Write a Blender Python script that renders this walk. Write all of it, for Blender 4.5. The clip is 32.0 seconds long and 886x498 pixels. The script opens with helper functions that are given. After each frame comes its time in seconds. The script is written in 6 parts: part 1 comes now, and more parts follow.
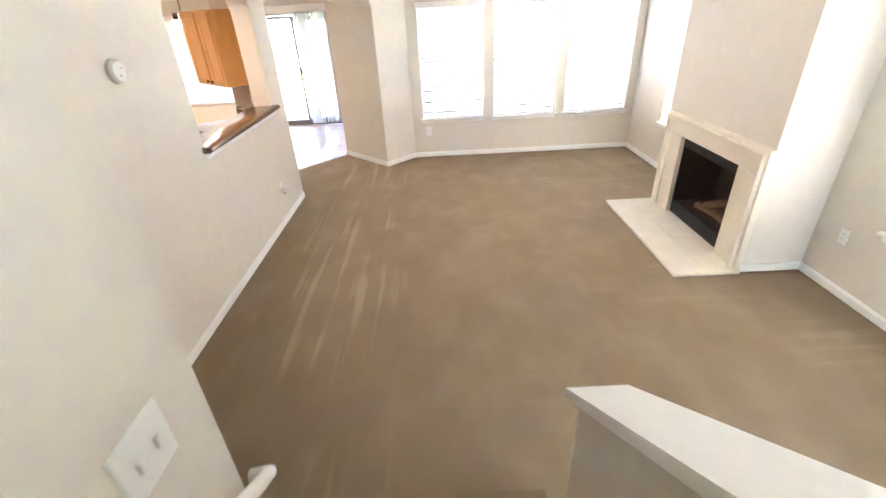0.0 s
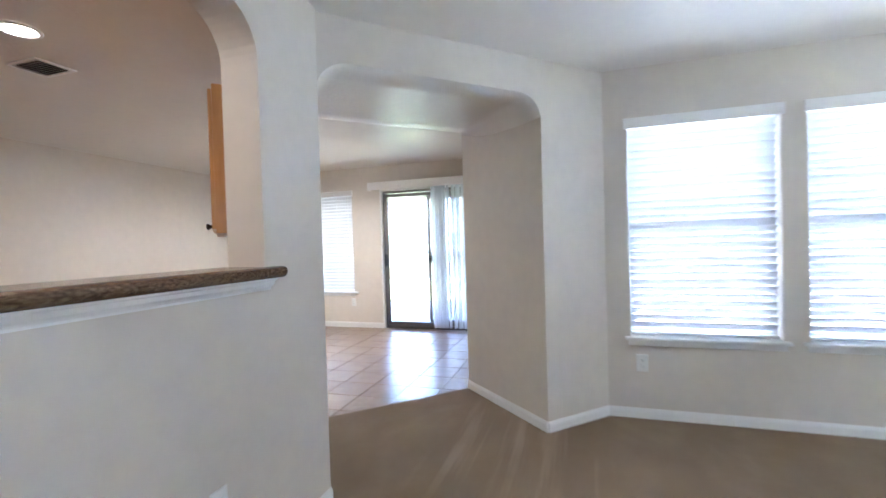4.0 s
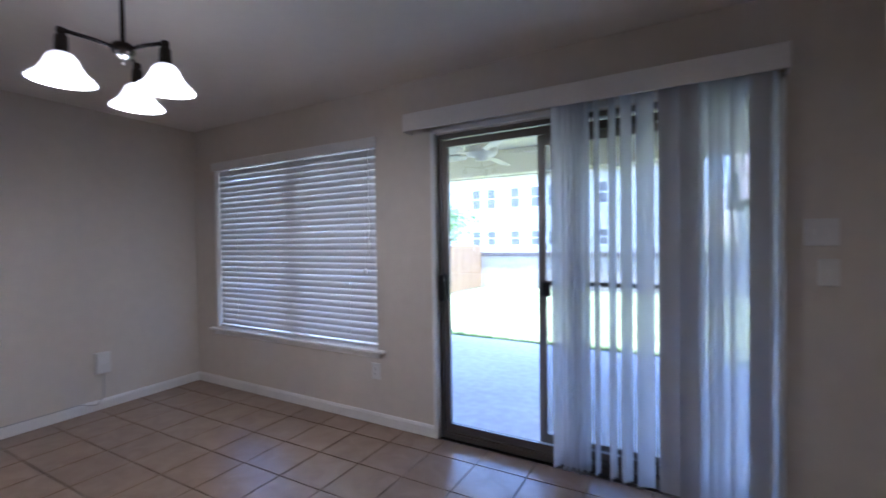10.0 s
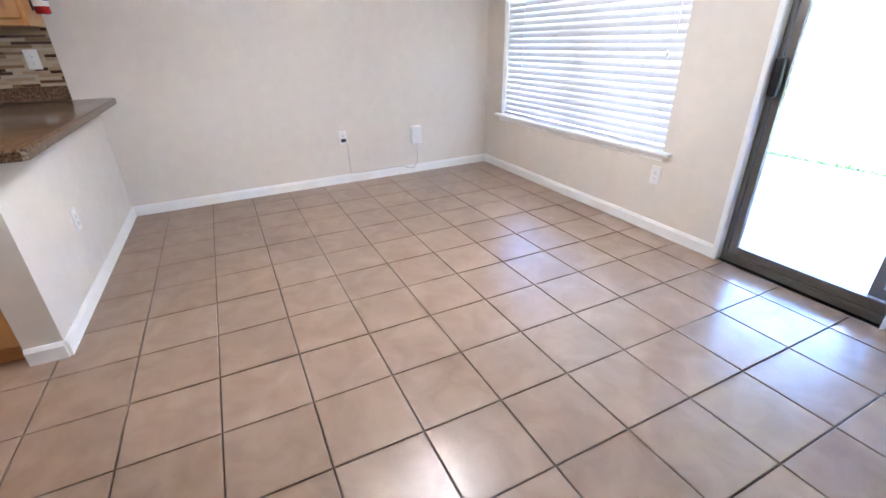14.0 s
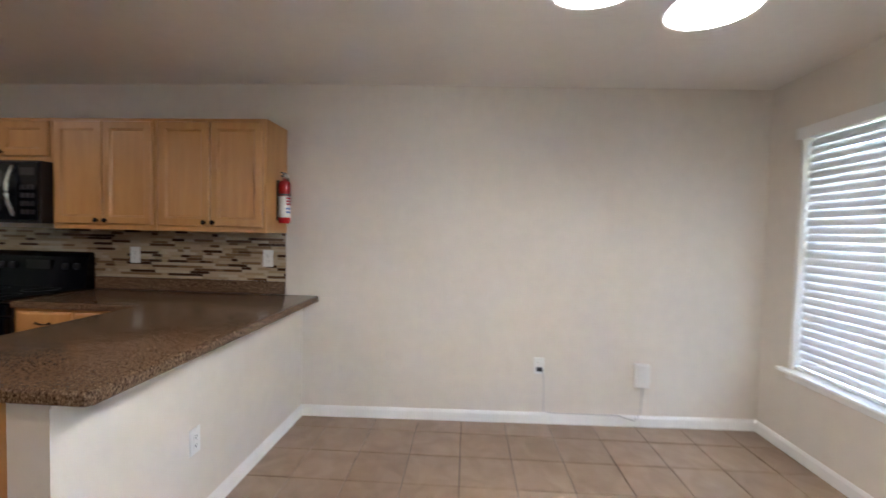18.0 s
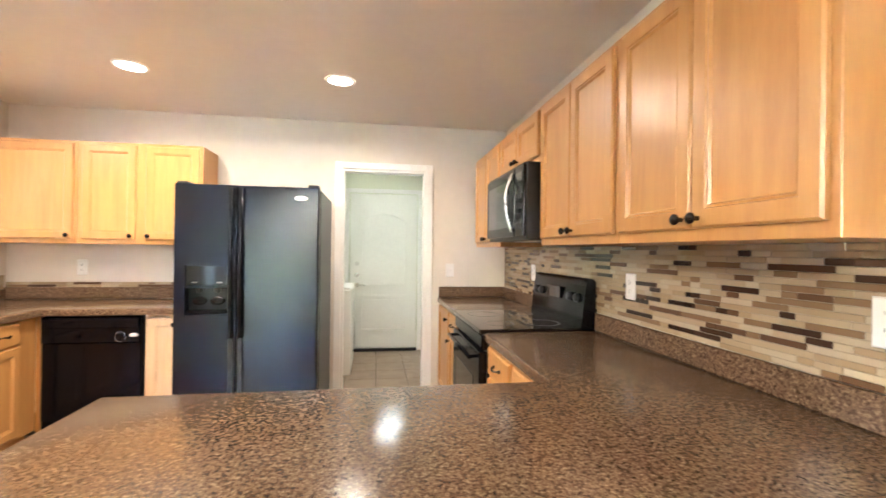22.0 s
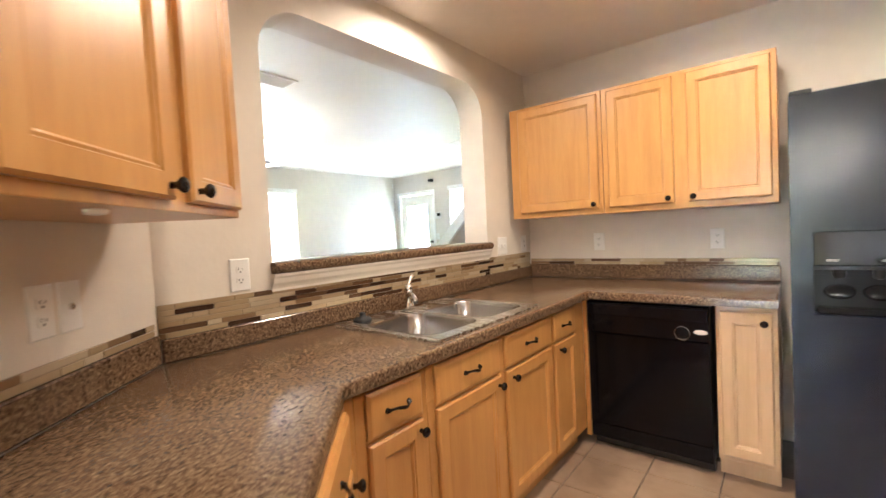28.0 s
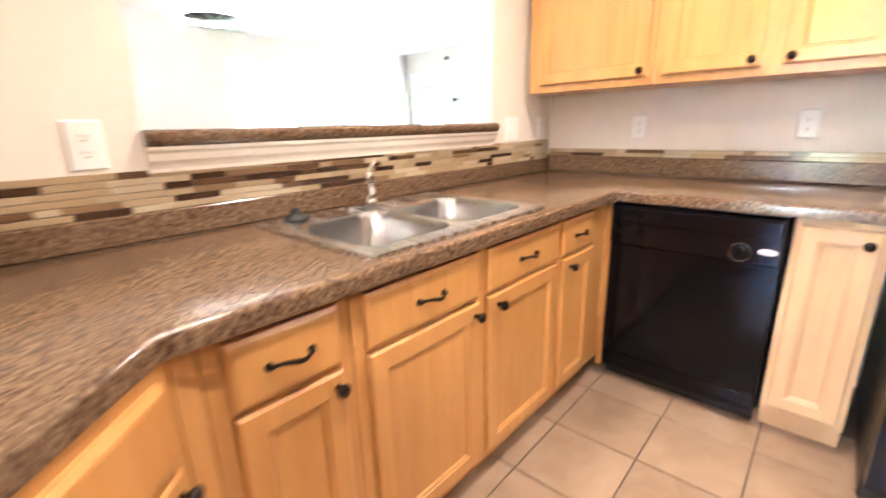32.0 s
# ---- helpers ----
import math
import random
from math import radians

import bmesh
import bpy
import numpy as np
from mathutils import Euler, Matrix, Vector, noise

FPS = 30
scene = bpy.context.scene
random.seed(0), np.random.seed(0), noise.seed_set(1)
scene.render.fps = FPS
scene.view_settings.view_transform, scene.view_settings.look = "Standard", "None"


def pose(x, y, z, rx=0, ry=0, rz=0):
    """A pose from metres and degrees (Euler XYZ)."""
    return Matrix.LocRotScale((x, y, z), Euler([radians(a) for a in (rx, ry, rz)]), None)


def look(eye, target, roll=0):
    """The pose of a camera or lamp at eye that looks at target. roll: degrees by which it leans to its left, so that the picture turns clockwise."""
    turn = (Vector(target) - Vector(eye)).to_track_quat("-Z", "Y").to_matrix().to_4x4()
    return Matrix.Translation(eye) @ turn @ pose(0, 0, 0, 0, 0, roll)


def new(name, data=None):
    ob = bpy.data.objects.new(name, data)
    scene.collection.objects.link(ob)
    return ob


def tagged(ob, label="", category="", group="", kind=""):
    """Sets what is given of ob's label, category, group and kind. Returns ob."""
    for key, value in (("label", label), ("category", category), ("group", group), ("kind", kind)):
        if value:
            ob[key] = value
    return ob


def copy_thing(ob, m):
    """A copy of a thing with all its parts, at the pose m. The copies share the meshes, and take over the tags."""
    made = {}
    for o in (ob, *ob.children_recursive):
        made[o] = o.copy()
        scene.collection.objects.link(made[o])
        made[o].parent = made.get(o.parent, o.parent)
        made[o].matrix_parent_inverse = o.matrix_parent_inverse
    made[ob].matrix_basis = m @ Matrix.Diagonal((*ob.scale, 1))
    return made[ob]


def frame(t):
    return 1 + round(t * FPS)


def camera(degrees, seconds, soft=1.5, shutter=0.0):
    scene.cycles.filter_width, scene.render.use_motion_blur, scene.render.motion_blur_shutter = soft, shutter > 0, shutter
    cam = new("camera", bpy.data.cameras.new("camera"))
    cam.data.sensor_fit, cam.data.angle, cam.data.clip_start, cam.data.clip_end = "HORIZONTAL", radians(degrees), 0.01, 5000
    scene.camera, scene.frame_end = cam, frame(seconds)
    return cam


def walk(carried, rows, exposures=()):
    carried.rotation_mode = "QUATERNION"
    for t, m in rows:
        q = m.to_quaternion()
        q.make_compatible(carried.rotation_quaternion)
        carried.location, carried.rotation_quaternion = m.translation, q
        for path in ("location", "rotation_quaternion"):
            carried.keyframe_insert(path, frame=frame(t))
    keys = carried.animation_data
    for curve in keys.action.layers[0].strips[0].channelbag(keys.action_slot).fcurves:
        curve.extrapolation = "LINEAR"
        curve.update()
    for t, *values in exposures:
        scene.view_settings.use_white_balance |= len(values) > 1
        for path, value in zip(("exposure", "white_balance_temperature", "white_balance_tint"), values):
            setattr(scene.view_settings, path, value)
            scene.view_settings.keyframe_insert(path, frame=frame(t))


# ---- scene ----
cam = camera(91.1, 32.0, shutter=0.5)
PATH = [
    (0, (-0.223, -0.031, 2.02), (-0.227, 1.719, 1.05), -3.0),
    (0.5, (-0.372, 0.259, 1.875), (-0.281, 2.014, 0.921), -1.4),
    (1, (-0.356, 0.534, 1.669), (-0.384, 2.292, 0.716), -1.0),
    (1.5, (-0.409, 0.841, 1.472), (-0.431, 2.63, 0.579), -1.7),
    (2, (-0.48, 1.22, 1.307), (-0.532, 3.094, 0.609), -0.7),
    (2.5, (-0.607, 1.702, 1.236), (-0.69, 3.654, 0.809), -2.5),
    (3, (-0.633, 2.192, 1.278), (-1.044, 4.141, 1.104), -2.2),
    (3.5, (-0.725, 2.741, 1.304), (-1.235, 4.674, 1.249), -2.6),
    (4, (-0.738, 3.311, 1.278), (-1.35, 5.215, 1.246), -1.7),
    (4.5, (-0.875, 3.874, 1.292), (-1.716, 5.689, 1.296), -1.6),
    (6.5, (-1.579, 5.948, 1.305), (-2.718, 7.592, 1.315), -2.0),
    (7, (-1.787, 6.26, 1.324), (-2.782, 7.995, 1.32), -0.8),
    (7.5, (-1.98, 6.477, 1.339), (-2.586, 8.381, 1.414), -3.5),
    (8, (-2.049, 6.564, 1.305), (-2.378, 8.536, 1.271), -2.3),
    (8.5, (-2.039, 6.612, 1.297), (-2.359, 8.585, 1.221), -1.0),
    (9, (-2.054, 6.623, 1.309), (-2.419, 8.588, 1.237), -2.0),
    (9.5, (-2.042, 6.689, 1.339), (-2.684, 8.582, 1.263), -2.4),
    (10, (-2.1, 6.757, 1.343), (-3.095, 8.491, 1.307), -0.8),
    (10.5, (-2.076, 6.825, 1.338), (-3.416, 8.31, 1.325), -0.5),
    (11, (-2.069, 6.817, 1.34), (-3.668, 8.018, 1.307), -0.3),
    (11.5, (-2.086, 6.797, 1.346), (-3.842, 7.754, 1.317), -0.4),
    (12, (-2.122, 6.769, 1.357), (-3.941, 7.598, 1.309), -0.5),
    (12.5, (-2.143, 6.757, 1.359), (-3.953, 7.596, 1.223), -0.2),
    (13, (-2.162, 6.805, 1.286), (-3.92, 7.597, 0.754), -0.7),
    (13.5, (-2.174, 6.794, 1.223), (-3.802, 7.55, 0.343), -1.1),
    (15.5, (-2.195, 6.814, 1.32), (-3.96, 7.645, 0.878), -1.0),
    (16, (-2.202, 6.847, 1.363), (-4.017, 7.666, 1.177), -0.1),
    (16.5, (-2.211, 6.865, 1.371), (-4.072, 7.587, 1.246), 0.8),
    (17, (-2.411, 6.945, 1.368), (-4.324, 7.523, 1.275), 1.2),
    (17.5, (-2.706, 7.086, 1.389), (-4.677, 7.406, 1.287), -0.3),
    (18, (-3.091, 7.197, 1.395), (-5.085, 7.058, 1.317), 1.3),
    (18.5, (-3.487, 7.231, 1.302), (-5.439, 6.793, 1.279), 0.4),
    (19, (-3.896, 7.152, 1.277), (-5.761, 6.429, 1.277), -0.6),
    (19.5, (-4.296, 7.034, 1.32), (-5.91, 5.853, 1.36), 2.2),
    (20, (-4.582, 6.846, 1.307), (-5.892, 5.336, 1.368), 1.4),
    (20.5, (-4.746, 6.684, 1.329), (-5.888, 5.045, 1.424), 1.0),
    (21, (-4.927, 6.565, 1.344), (-5.72, 4.729, 1.368), 1.5),
    (21.5, (-5.012, 6.529, 1.337), (-5.541, 4.6, 1.341), 1.4),
    (22, (-5.02, 6.52, 1.327), (-5.33, 4.545, 1.335), 0.7),
    (22.5, (-5.021, 6.512, 1.328), (-5.148, 4.516, 1.318), 0.1),
    (23, (-5.002, 6.508, 1.323), (-4.939, 4.509, 1.336), 0.5),
    (23.5, (-4.96, 6.515, 1.337), (-4.642, 4.541, 1.346), 0.6),
    (24, (-4.895, 6.532, 1.338), (-4.255, 4.637, 1.34), 0.6),
    (24.5, (-4.841, 6.556, 1.333), (-3.958, 4.761, 1.322), 0.7),
    (25, (-4.797, 6.577, 1.333), (-3.762, 4.866, 1.308), 0.7),
    (25.5, (-4.722, 6.586, 1.329), (-3.567, 4.955, 1.245), 1.2),
    (27.5, (-3.931, 5.917, 1.293), (-2.689, 4.35, 1.273), -0.7),
    (28, (-3.757, 5.677, 1.287), (-2.501, 4.123, 1.207), -3.0),
    (28.5, (-3.717, 5.435, 1.291), (-2.265, 4.064, 1.197), -0.1),
    (29, (-3.711, 5.325, 1.293), (-2.143, 4.084, 1.254), -0.3),
    (29.5, (-3.71, 5.315, 1.29), (-2.108, 4.117, 1.259), -0.7),
    (30, (-3.705, 5.314, 1.254), (-2.109, 4.127, 1.044), -0.5),
    (30.5, (-3.693, 5.31, 1.217), (-2.121, 4.142, 0.816), -0.3),
    (31, (-3.687, 5.296, 1.181), (-2.145, 4.153, 0.62), -0.8),
    (31.5, (-3.664, 5.258, 1.175), (-2.133, 4.13, 0.557), -2.6),
    (32, (-3.545, 5.121, 1.189), (-2.241, 3.705, 0.645), -1.5),
]
EXPOSURES = [
    (0.0, 6.6, 6420, 20),
    (2.0, 6.85, 5800, 15),
    (3.0, 6.33, 5580, 15),
    (4.0, 5.68, 5330, 17),
    (7.0, 4.45, 4900, 24),
    (9.0, 3.8, 4900, 25),
    (11.0, 4.1, 5050, 23),
    (11.4, 4.55, 5150, 22),
    (12.0, 4.75, 5150, 22),
    (13.0, 5.35, 5050, 20),
    (16.0, 5.85, 5300, 17),
    (17.0, 5.75, 5350, 15),
    (18.0, 5.45, 5350, 15),
    (19.0, 5.65, 5250, 15),
    (20.0, 6.15, 5300, 13),
    (21.0, 6.8, 5800, 13),
    (22.0, 7.3, 5800, 13),
    (24.0, 7.35, 5800, 13),
    (25.0, 7.2, 5650, 15),
    (28.0, 6.58, 5980, 14),
    (30.0, 6.7, 6330, 14),
    (31.0, 6.98, 6220, 16),
    (32.0, 7.38, 5750, 17),
]
walk(cam, [(t, look(eye, target, roll)) for t, eye, target, roll in PATH], EXPOSURES)

# ---- world and large lights ----
world = bpy.data.worlds.new("sky")
scene.world = world
world.use_nodes = True
wn = world.node_tree.nodes
wl = world.node_tree.links
sky = wn.new("ShaderNodeTexSky")
sky.sky_type = "NISHITA"
sky.sun_disc = False
sky.sun_elevation = radians(80)
sky.sun_rotation = radians(109)
wl.new(sky.outputs[0], wn["Background"].inputs[0])
wn["Background"].inputs[1].default_value = 0.15

sun_data = bpy.data.lights.new("sun", "SUN")
sun_data.energy, sun_data.angle, sun_data.color = 4.2, radians(0.5), (1.0, 0.95, 0.88)
sun = new("sun", sun_data)
sun.matrix_world = look((3.3, 8.9, 20), (0, 10, 0))


def area_lamp(name, at, target, w, h, watts, color=(1, 1, 1), shape="RECTANGLE"):
    d = bpy.data.lights.new(name, "AREA")
    d.shape, d.size, d.size_y, d.energy, d.color = shape, w, h, watts, color
    ob = new(name, d)
    ob.matrix_world = look(at, target)
    return ob


DAY = (0.93, 0.97, 1.0)
# daylight standing in the window openings
for cx in (0.025, 1.075, 2.1275):
    area_lamp("window_daylight", (cx, 6.90, 1.33), (cx, 0, 1.33), 0.9, 1.45, 0.50, DAY)
area_lamp("window_daylight", (2.98, 5.245, 1.33), (0, 5.245, 1.33), 0.9, 1.4, 0.45, DAY)
area_lamp("window_daylight", (2.98, 1.985, 1.35), (0, 1.985, 1.35), 0.9, 1.4, 0.44, DAY)
area_lamp("window_daylight", (0.91, -1.08, 1.5), (0.91, 5, 1.5), 0.7, 1.2, 0.20, DAY)
area_lamp("window_daylight", (2.115, -1.08, 1.2), (2.115, 5, 1.2), 0.55, 1.5, 0.26, DAY)

area_lamp("window_daylight", (-5.08, 9.56, 1.32), (-5.08, 0, 1.32), 1.85, 1.45, 0.95, DAY)

# ---- materials ----


def pm(name, base, rough=0.5, metal=0.0, var=0.0, vscale=3.0, bump=(), spec=0.5, coat=0.0, emit=None, trans=0.0, stretch=(1, 1, 1), rvar=0.0, alpha=1.0):
    """A principled material with two scales of colour variation and noise relief."""
    m = bpy.data.materials.new(name)
    m.use_nodes = True
    n, l = m.node_tree.nodes, m.node_tree.links
    p = n["Principled BSDF"]
    p.inputs["Base Color"].default_value = (*base, 1)
    p.inputs["Roughness"].default_value = rough
    p.inputs["Metallic"].default_value = metal
    p.inputs["Specular IOR Level"].default_value = spec
    p.inputs["Coat Weight"].default_value = coat
    p.inputs["Coat Roughness"].default_value = 0.1
    p.inputs["Transmission Weight"].default_value = trans
    p.inputs["Alpha"].default_value = alpha
    if emit:
        p.inputs["Emission Color"].default_value = (*emit[0], 1)
        p.inputs["Emission Strength"].default_value = emit[1]
    geo = n.new("ShaderNodeNewGeometry")
    mp = n.new("ShaderNodeMapping")
    mp.inputs["Scale"].default_value = stretch
    l.new(geo.outputs["Position"], mp.inputs[0])
    if var:
        a, b = n.new("ShaderNodeTexNoise"), n.new("ShaderNodeTexNoise")
        a.inputs["Scale"].default_value, b.inputs["Scale"].default_value = vscale, vscale * 14
        a.inputs["Detail"].default_value = b.inputs["Detail"].default_value = 4
        l.new(mp.outputs[0], a.inputs[0])
        l.new(mp.outputs[0], b.inputs[0])
        add = n.new("ShaderNodeMath")
        add.operation = "ADD"
        l.new(a.outputs[0], add.inputs[0])
        l.new(b.outputs[0], add.inputs[1])
        r = n.new("ShaderNodeMapRange")
        r.inputs[1].default_value, r.inputs[2].default_value = 0.7, 1.3
        r.inputs[3].default_value, r.inputs[4].default_value = 1 - var, 1 + var
        l.new(add.outputs[0], r.inputs[0])
        mul = n.new("ShaderNodeVectorMath")
        mul.operation = "SCALE"
        mul.inputs[0].default_value = base
        l.new(r.outputs[0], mul.inputs["Scale"])
        l.new(mul.outputs[0], p.inputs["Base Color"])
        if rvar:
            rr = n.new("ShaderNodeMapRange")
            rr.inputs[1].default_value, rr.inputs[2].default_value = 0.7, 1.3
            rr.inputs[3].default_value, rr.inputs[4].default_value = rough - rvar, rough + rvar
            l.new(add.outputs[0], rr.inputs[0])
            l.new(rr.outputs[0], p.inputs["Roughness"])
    last = None
    for scale, strength, dist in bump:
        t = n.new("ShaderNodeTexNoise")
        t.inputs["Scale"].default_value, t.inputs["Detail"].default_value = scale, 3
        l.new(mp.outputs[0], t.inputs[0])
        bp = n.new("ShaderNodeBump")
        bp.inputs["Strength"].default_value, bp.inputs["Distance"].default_value = strength, dist
        l.new(t.outputs[0], bp.inputs["Height"])
        if last:
            l.new(last.outputs[0], bp.inputs["Normal"])
        last = bp
    if last:
        l.new(last.outputs[0], p.inputs["Normal"])
    return m


def ramp(m, fac, stops, to="Base Color"):
    """Drive an input of the material's principled node by a colour ramp."""
    n, l = m.node_tree.nodes, m.node_tree.links
    r = n.new("ShaderNodeValToRGB")
    e = r.color_ramp.elements
    while len(e) < len(stops):
        e.new(0.5)
    for el, (pos, col) in zip(e, stops):
        el.position, el.color = pos, (*col, 1)
    l.new(fac, r.inputs[0])
    l.new(r.outputs[0], n["Principled BSDF"].inputs[to])
    return r


def position(m, scale=(1, 1, 1), obj=False):
    n, l = m.node_tree.nodes, m.node_tree.links
    src = n.new("ShaderNodeTexCoord").outputs["Object"] if obj else n.new("ShaderNodeNewGeometry").outputs["Position"]
    mp = n.new("ShaderNodeMapping")
    mp.inputs["Scale"].default_value = scale
    l.new(src, mp.inputs[0])
    return mp.outputs[0]


WALL = pm("cream_wall_paint", (0.71, 0.655, 0.57), 0.62, var=0.035, vscale=0.8, bump=((55, 0.16, 0.004), (260, 0.08, 0.002)), spec=0.35)
CEIL = pm("ceiling_paint", (0.78, 0.735, 0.665), 0.45, var=0.02, vscale=1.0, bump=((38, 0.35, 0.006), (150, 0.15, 0.003)), spec=0.4)
TRIM = pm("white_trim_paint", (0.86, 0.85, 0.82), 0.38, var=0.03, vscale=4, bump=((30, 0.05, 0.002),))
GREENWALL = pm("pale_green_wall_paint", (0.74, 0.76, 0.62), 0.6, var=0.02, vscale=1.2, bump=((55, 0.15, 0.004),), spec=0.35)
DOORWHITE = pm("white_door_paint", (0.80, 0.79, 0.74), 0.35, var=0.03, vscale=2, bump=((40, 0.06, 0.002),))
PLATE = pm("white_plastic", (0.80, 0.79, 0.75), 0.35, var=0.02, vscale=8)
CORD = pm("grey_cord", (0.48, 0.46, 0.44), 0.5)
SLOT = pm("dark_slot", (0.03, 0.03, 0.03), 0.6)
BLACKMETAL = pm("dark_bronze_metal", (0.030, 0.024, 0.020), 0.2, 0.7, var=0.2, vscale=20, spec=0.5)
ALU = pm("bronze_aluminium_frame", (0.16, 0.145, 0.125), 0.42, 0.6, var=0.1, vscale=6)
STEEL = pm("brushed_steel", (0.62, 0.61, 0.58), 0.26, 1.0, var=0.08, vscale=5, bump=((220, 0.05, 0.001),), stretch=(1, 12, 1), rvar=0.06)
CHROME = pm("chrome", (0.75, 0.75, 0.75), 0.08, 1.0, var=0.03, vscale=9)
BLACKGLOSS = pm("black_appliance_gloss", (0.0028, 0.0032, 0.0050), 0.12, var=0.2, vscale=3, coat=0.0, rvar=0.02, spec=0.2)
BLACKGLASS = pm("black_glass", (0.003, 0.003, 0.0035), 0.05, var=0.15, vscale=3, coat=0.3)
BLACKMATT = pm("black_plastic", (0.007, 0.007, 0.0075), 0.38, var=0.2, vscale=8, bump=((90, 0.05, 0.002),))
# black skin; the blue in its base stands in for reflected daylight
FRIDGE = pm("black_textured_fridge_skin", (0.003, 0.005, 0.014), 0.23, var=0.12, vscale=1.6, bump=((120, 0.11, 0.002),), spec=0.36)
DISPENSER = pm("dull_black_dispenser_plastic", (0.004, 0.0045, 0.007), 0.4, var=0.2, vscale=8, spec=0.26)
BULB = pm("lit_lens", (0.9, 0.85, 0.75), 0.4, emit=((1.0, 0.86, 0.66), 0.4))
SHADE = pm("lit_frosted_glass", (0.9, 0.9, 0.88), 0.3, emit=((1.0, 0.95, 0.86), 0.062))
hn, hl = SHADE.node_tree.nodes, SHADE.node_tree.links
hmix = hn.new("ShaderNodeMixShader")
hmix.inputs[0].default_value = 0.30
hl.new(hn["Principled BSDF"].outputs[0], hmix.inputs[1])
hl.new(hn.new("ShaderNodeBsdfTransparent").outputs[0], hmix.inputs[2])
hl.new(hmix.outputs[0], hn["Material Output"].inputs[0])
DRUM = pm("lit_drum_shade", (0.9, 0.9, 0.88), 0.5, emit=((1.0, 0.96, 0.9), 0.10))
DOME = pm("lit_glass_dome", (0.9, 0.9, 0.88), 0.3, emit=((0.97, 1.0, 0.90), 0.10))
RED = pm("red_enamel", (0.36, 0.008, 0.012), 0.22, var=0.08, vscale=10, coat=0.4)
CONCRETE = pm("patio_concrete", (0.36, 0.35, 0.345), 0.85, var=0.16, vscale=0.9, bump=((60, 0.2, 0.005),))
FENCEWOOD = pm("cedar_fence_wood", (0.165, 0.112, 0.054), 0.8, var=0.2, vscale=2, bump=((30, 0.3, 0.01),), stretch=(6, 6, 0.6))
FENCEDARK = pm("dark_fence_board", (0.10, 0.085, 0.075), 0.85, var=0.15, vscale=3)
# wood of the end fence, with bright sunlight put into its pale colour
FENCEPALE = pm("weathered_fence_wood", (0.33, 0.30, 0.26), 0.85, var=0.15, vscale=2, bump=((30, 0.3, 0.01),), stretch=(6, 6, 0.6))
STUCCO = pm("neighbour_siding", (0.48, 0.45, 0.41), 0.8, var=0.05, vscale=1)
ROOFING = pm("roof_shingle", (0.16, 0.145, 0.13), 0.9, var=0.2, vscale=3)
LEAF = pm("leaf_green", (0.07, 0.14, 0.035), 0.6, var=0.4, vscale=3)
BARK = pm("bark", (0.13, 0.10, 0.075), 0.9, var=0.3, vscale=8)
PATIOPAINT = pm("patio_ceiling_paint", (0.50, 0.46, 0.34), 0.7, var=0.03)
FANCREAM = pm("aged_cream_fan_paint", (0.36, 0.33, 0.26), 0.5, var=0.05, vscale=5)
HEARTH = pm("cream_hearth_tile", (0.74, 0.68, 0.58), 0.35, var=0.08, vscale=6, bump=((60, 0.06, 0.002),))
MARBLE = pm("cream_mantel_stone", (0.78, 0.71, 0.59), 0.45, var=0.05, vscale=4, bump=((70, 0.05, 0.002),))
SOOT = pm("firebox_brick", (0.05, 0.030, 0.022), 0.9, var=0.35, vscale=7, bump=((60, 0.4, 0.01),))
LOG = pm("ceramic_log", (0.17, 0.10, 0.06), 0.9, var=0.4, vscale=9, bump=((40, 0.6, 0.02),))
WINDOWGLASS = pm("window_glass", (1, 1, 1), 0.0, trans=1.0)
GROUT = pm("grey_grout", (0.105, 0.082, 0.065), 0.9, var=0.2, vscale=7, bump=((120, 0.2, 0.002),))
MOSAICGROUT = pm("beige_mosaic_grout", (0.36, 0.30, 0.215), 0.9, var=0.15, vscale=9)
# pale tone puts the sky's reflection into the panes' own colour
PALEGLASS = pm("sky_lit_glass", (0.15, 0.14, 0.14), 0.35, var=0.1, vscale=2, spec=0.25)
BASIN = pm("satin_steel_basin", (0.50, 0.50, 0.50), 0.24, 1.0, var=0.08, vscale=6)
RUBBER = pm("black_rubber", (0.015, 0.015, 0.015), 0.7)
LABELWHITE = pm("label_paper", (0.78, 0.77, 0.74), 0.5, var=0.03, vscale=20)
LABELBLUE = pm("label_blue", (0.12, 0.2, 0.42), 0.5)


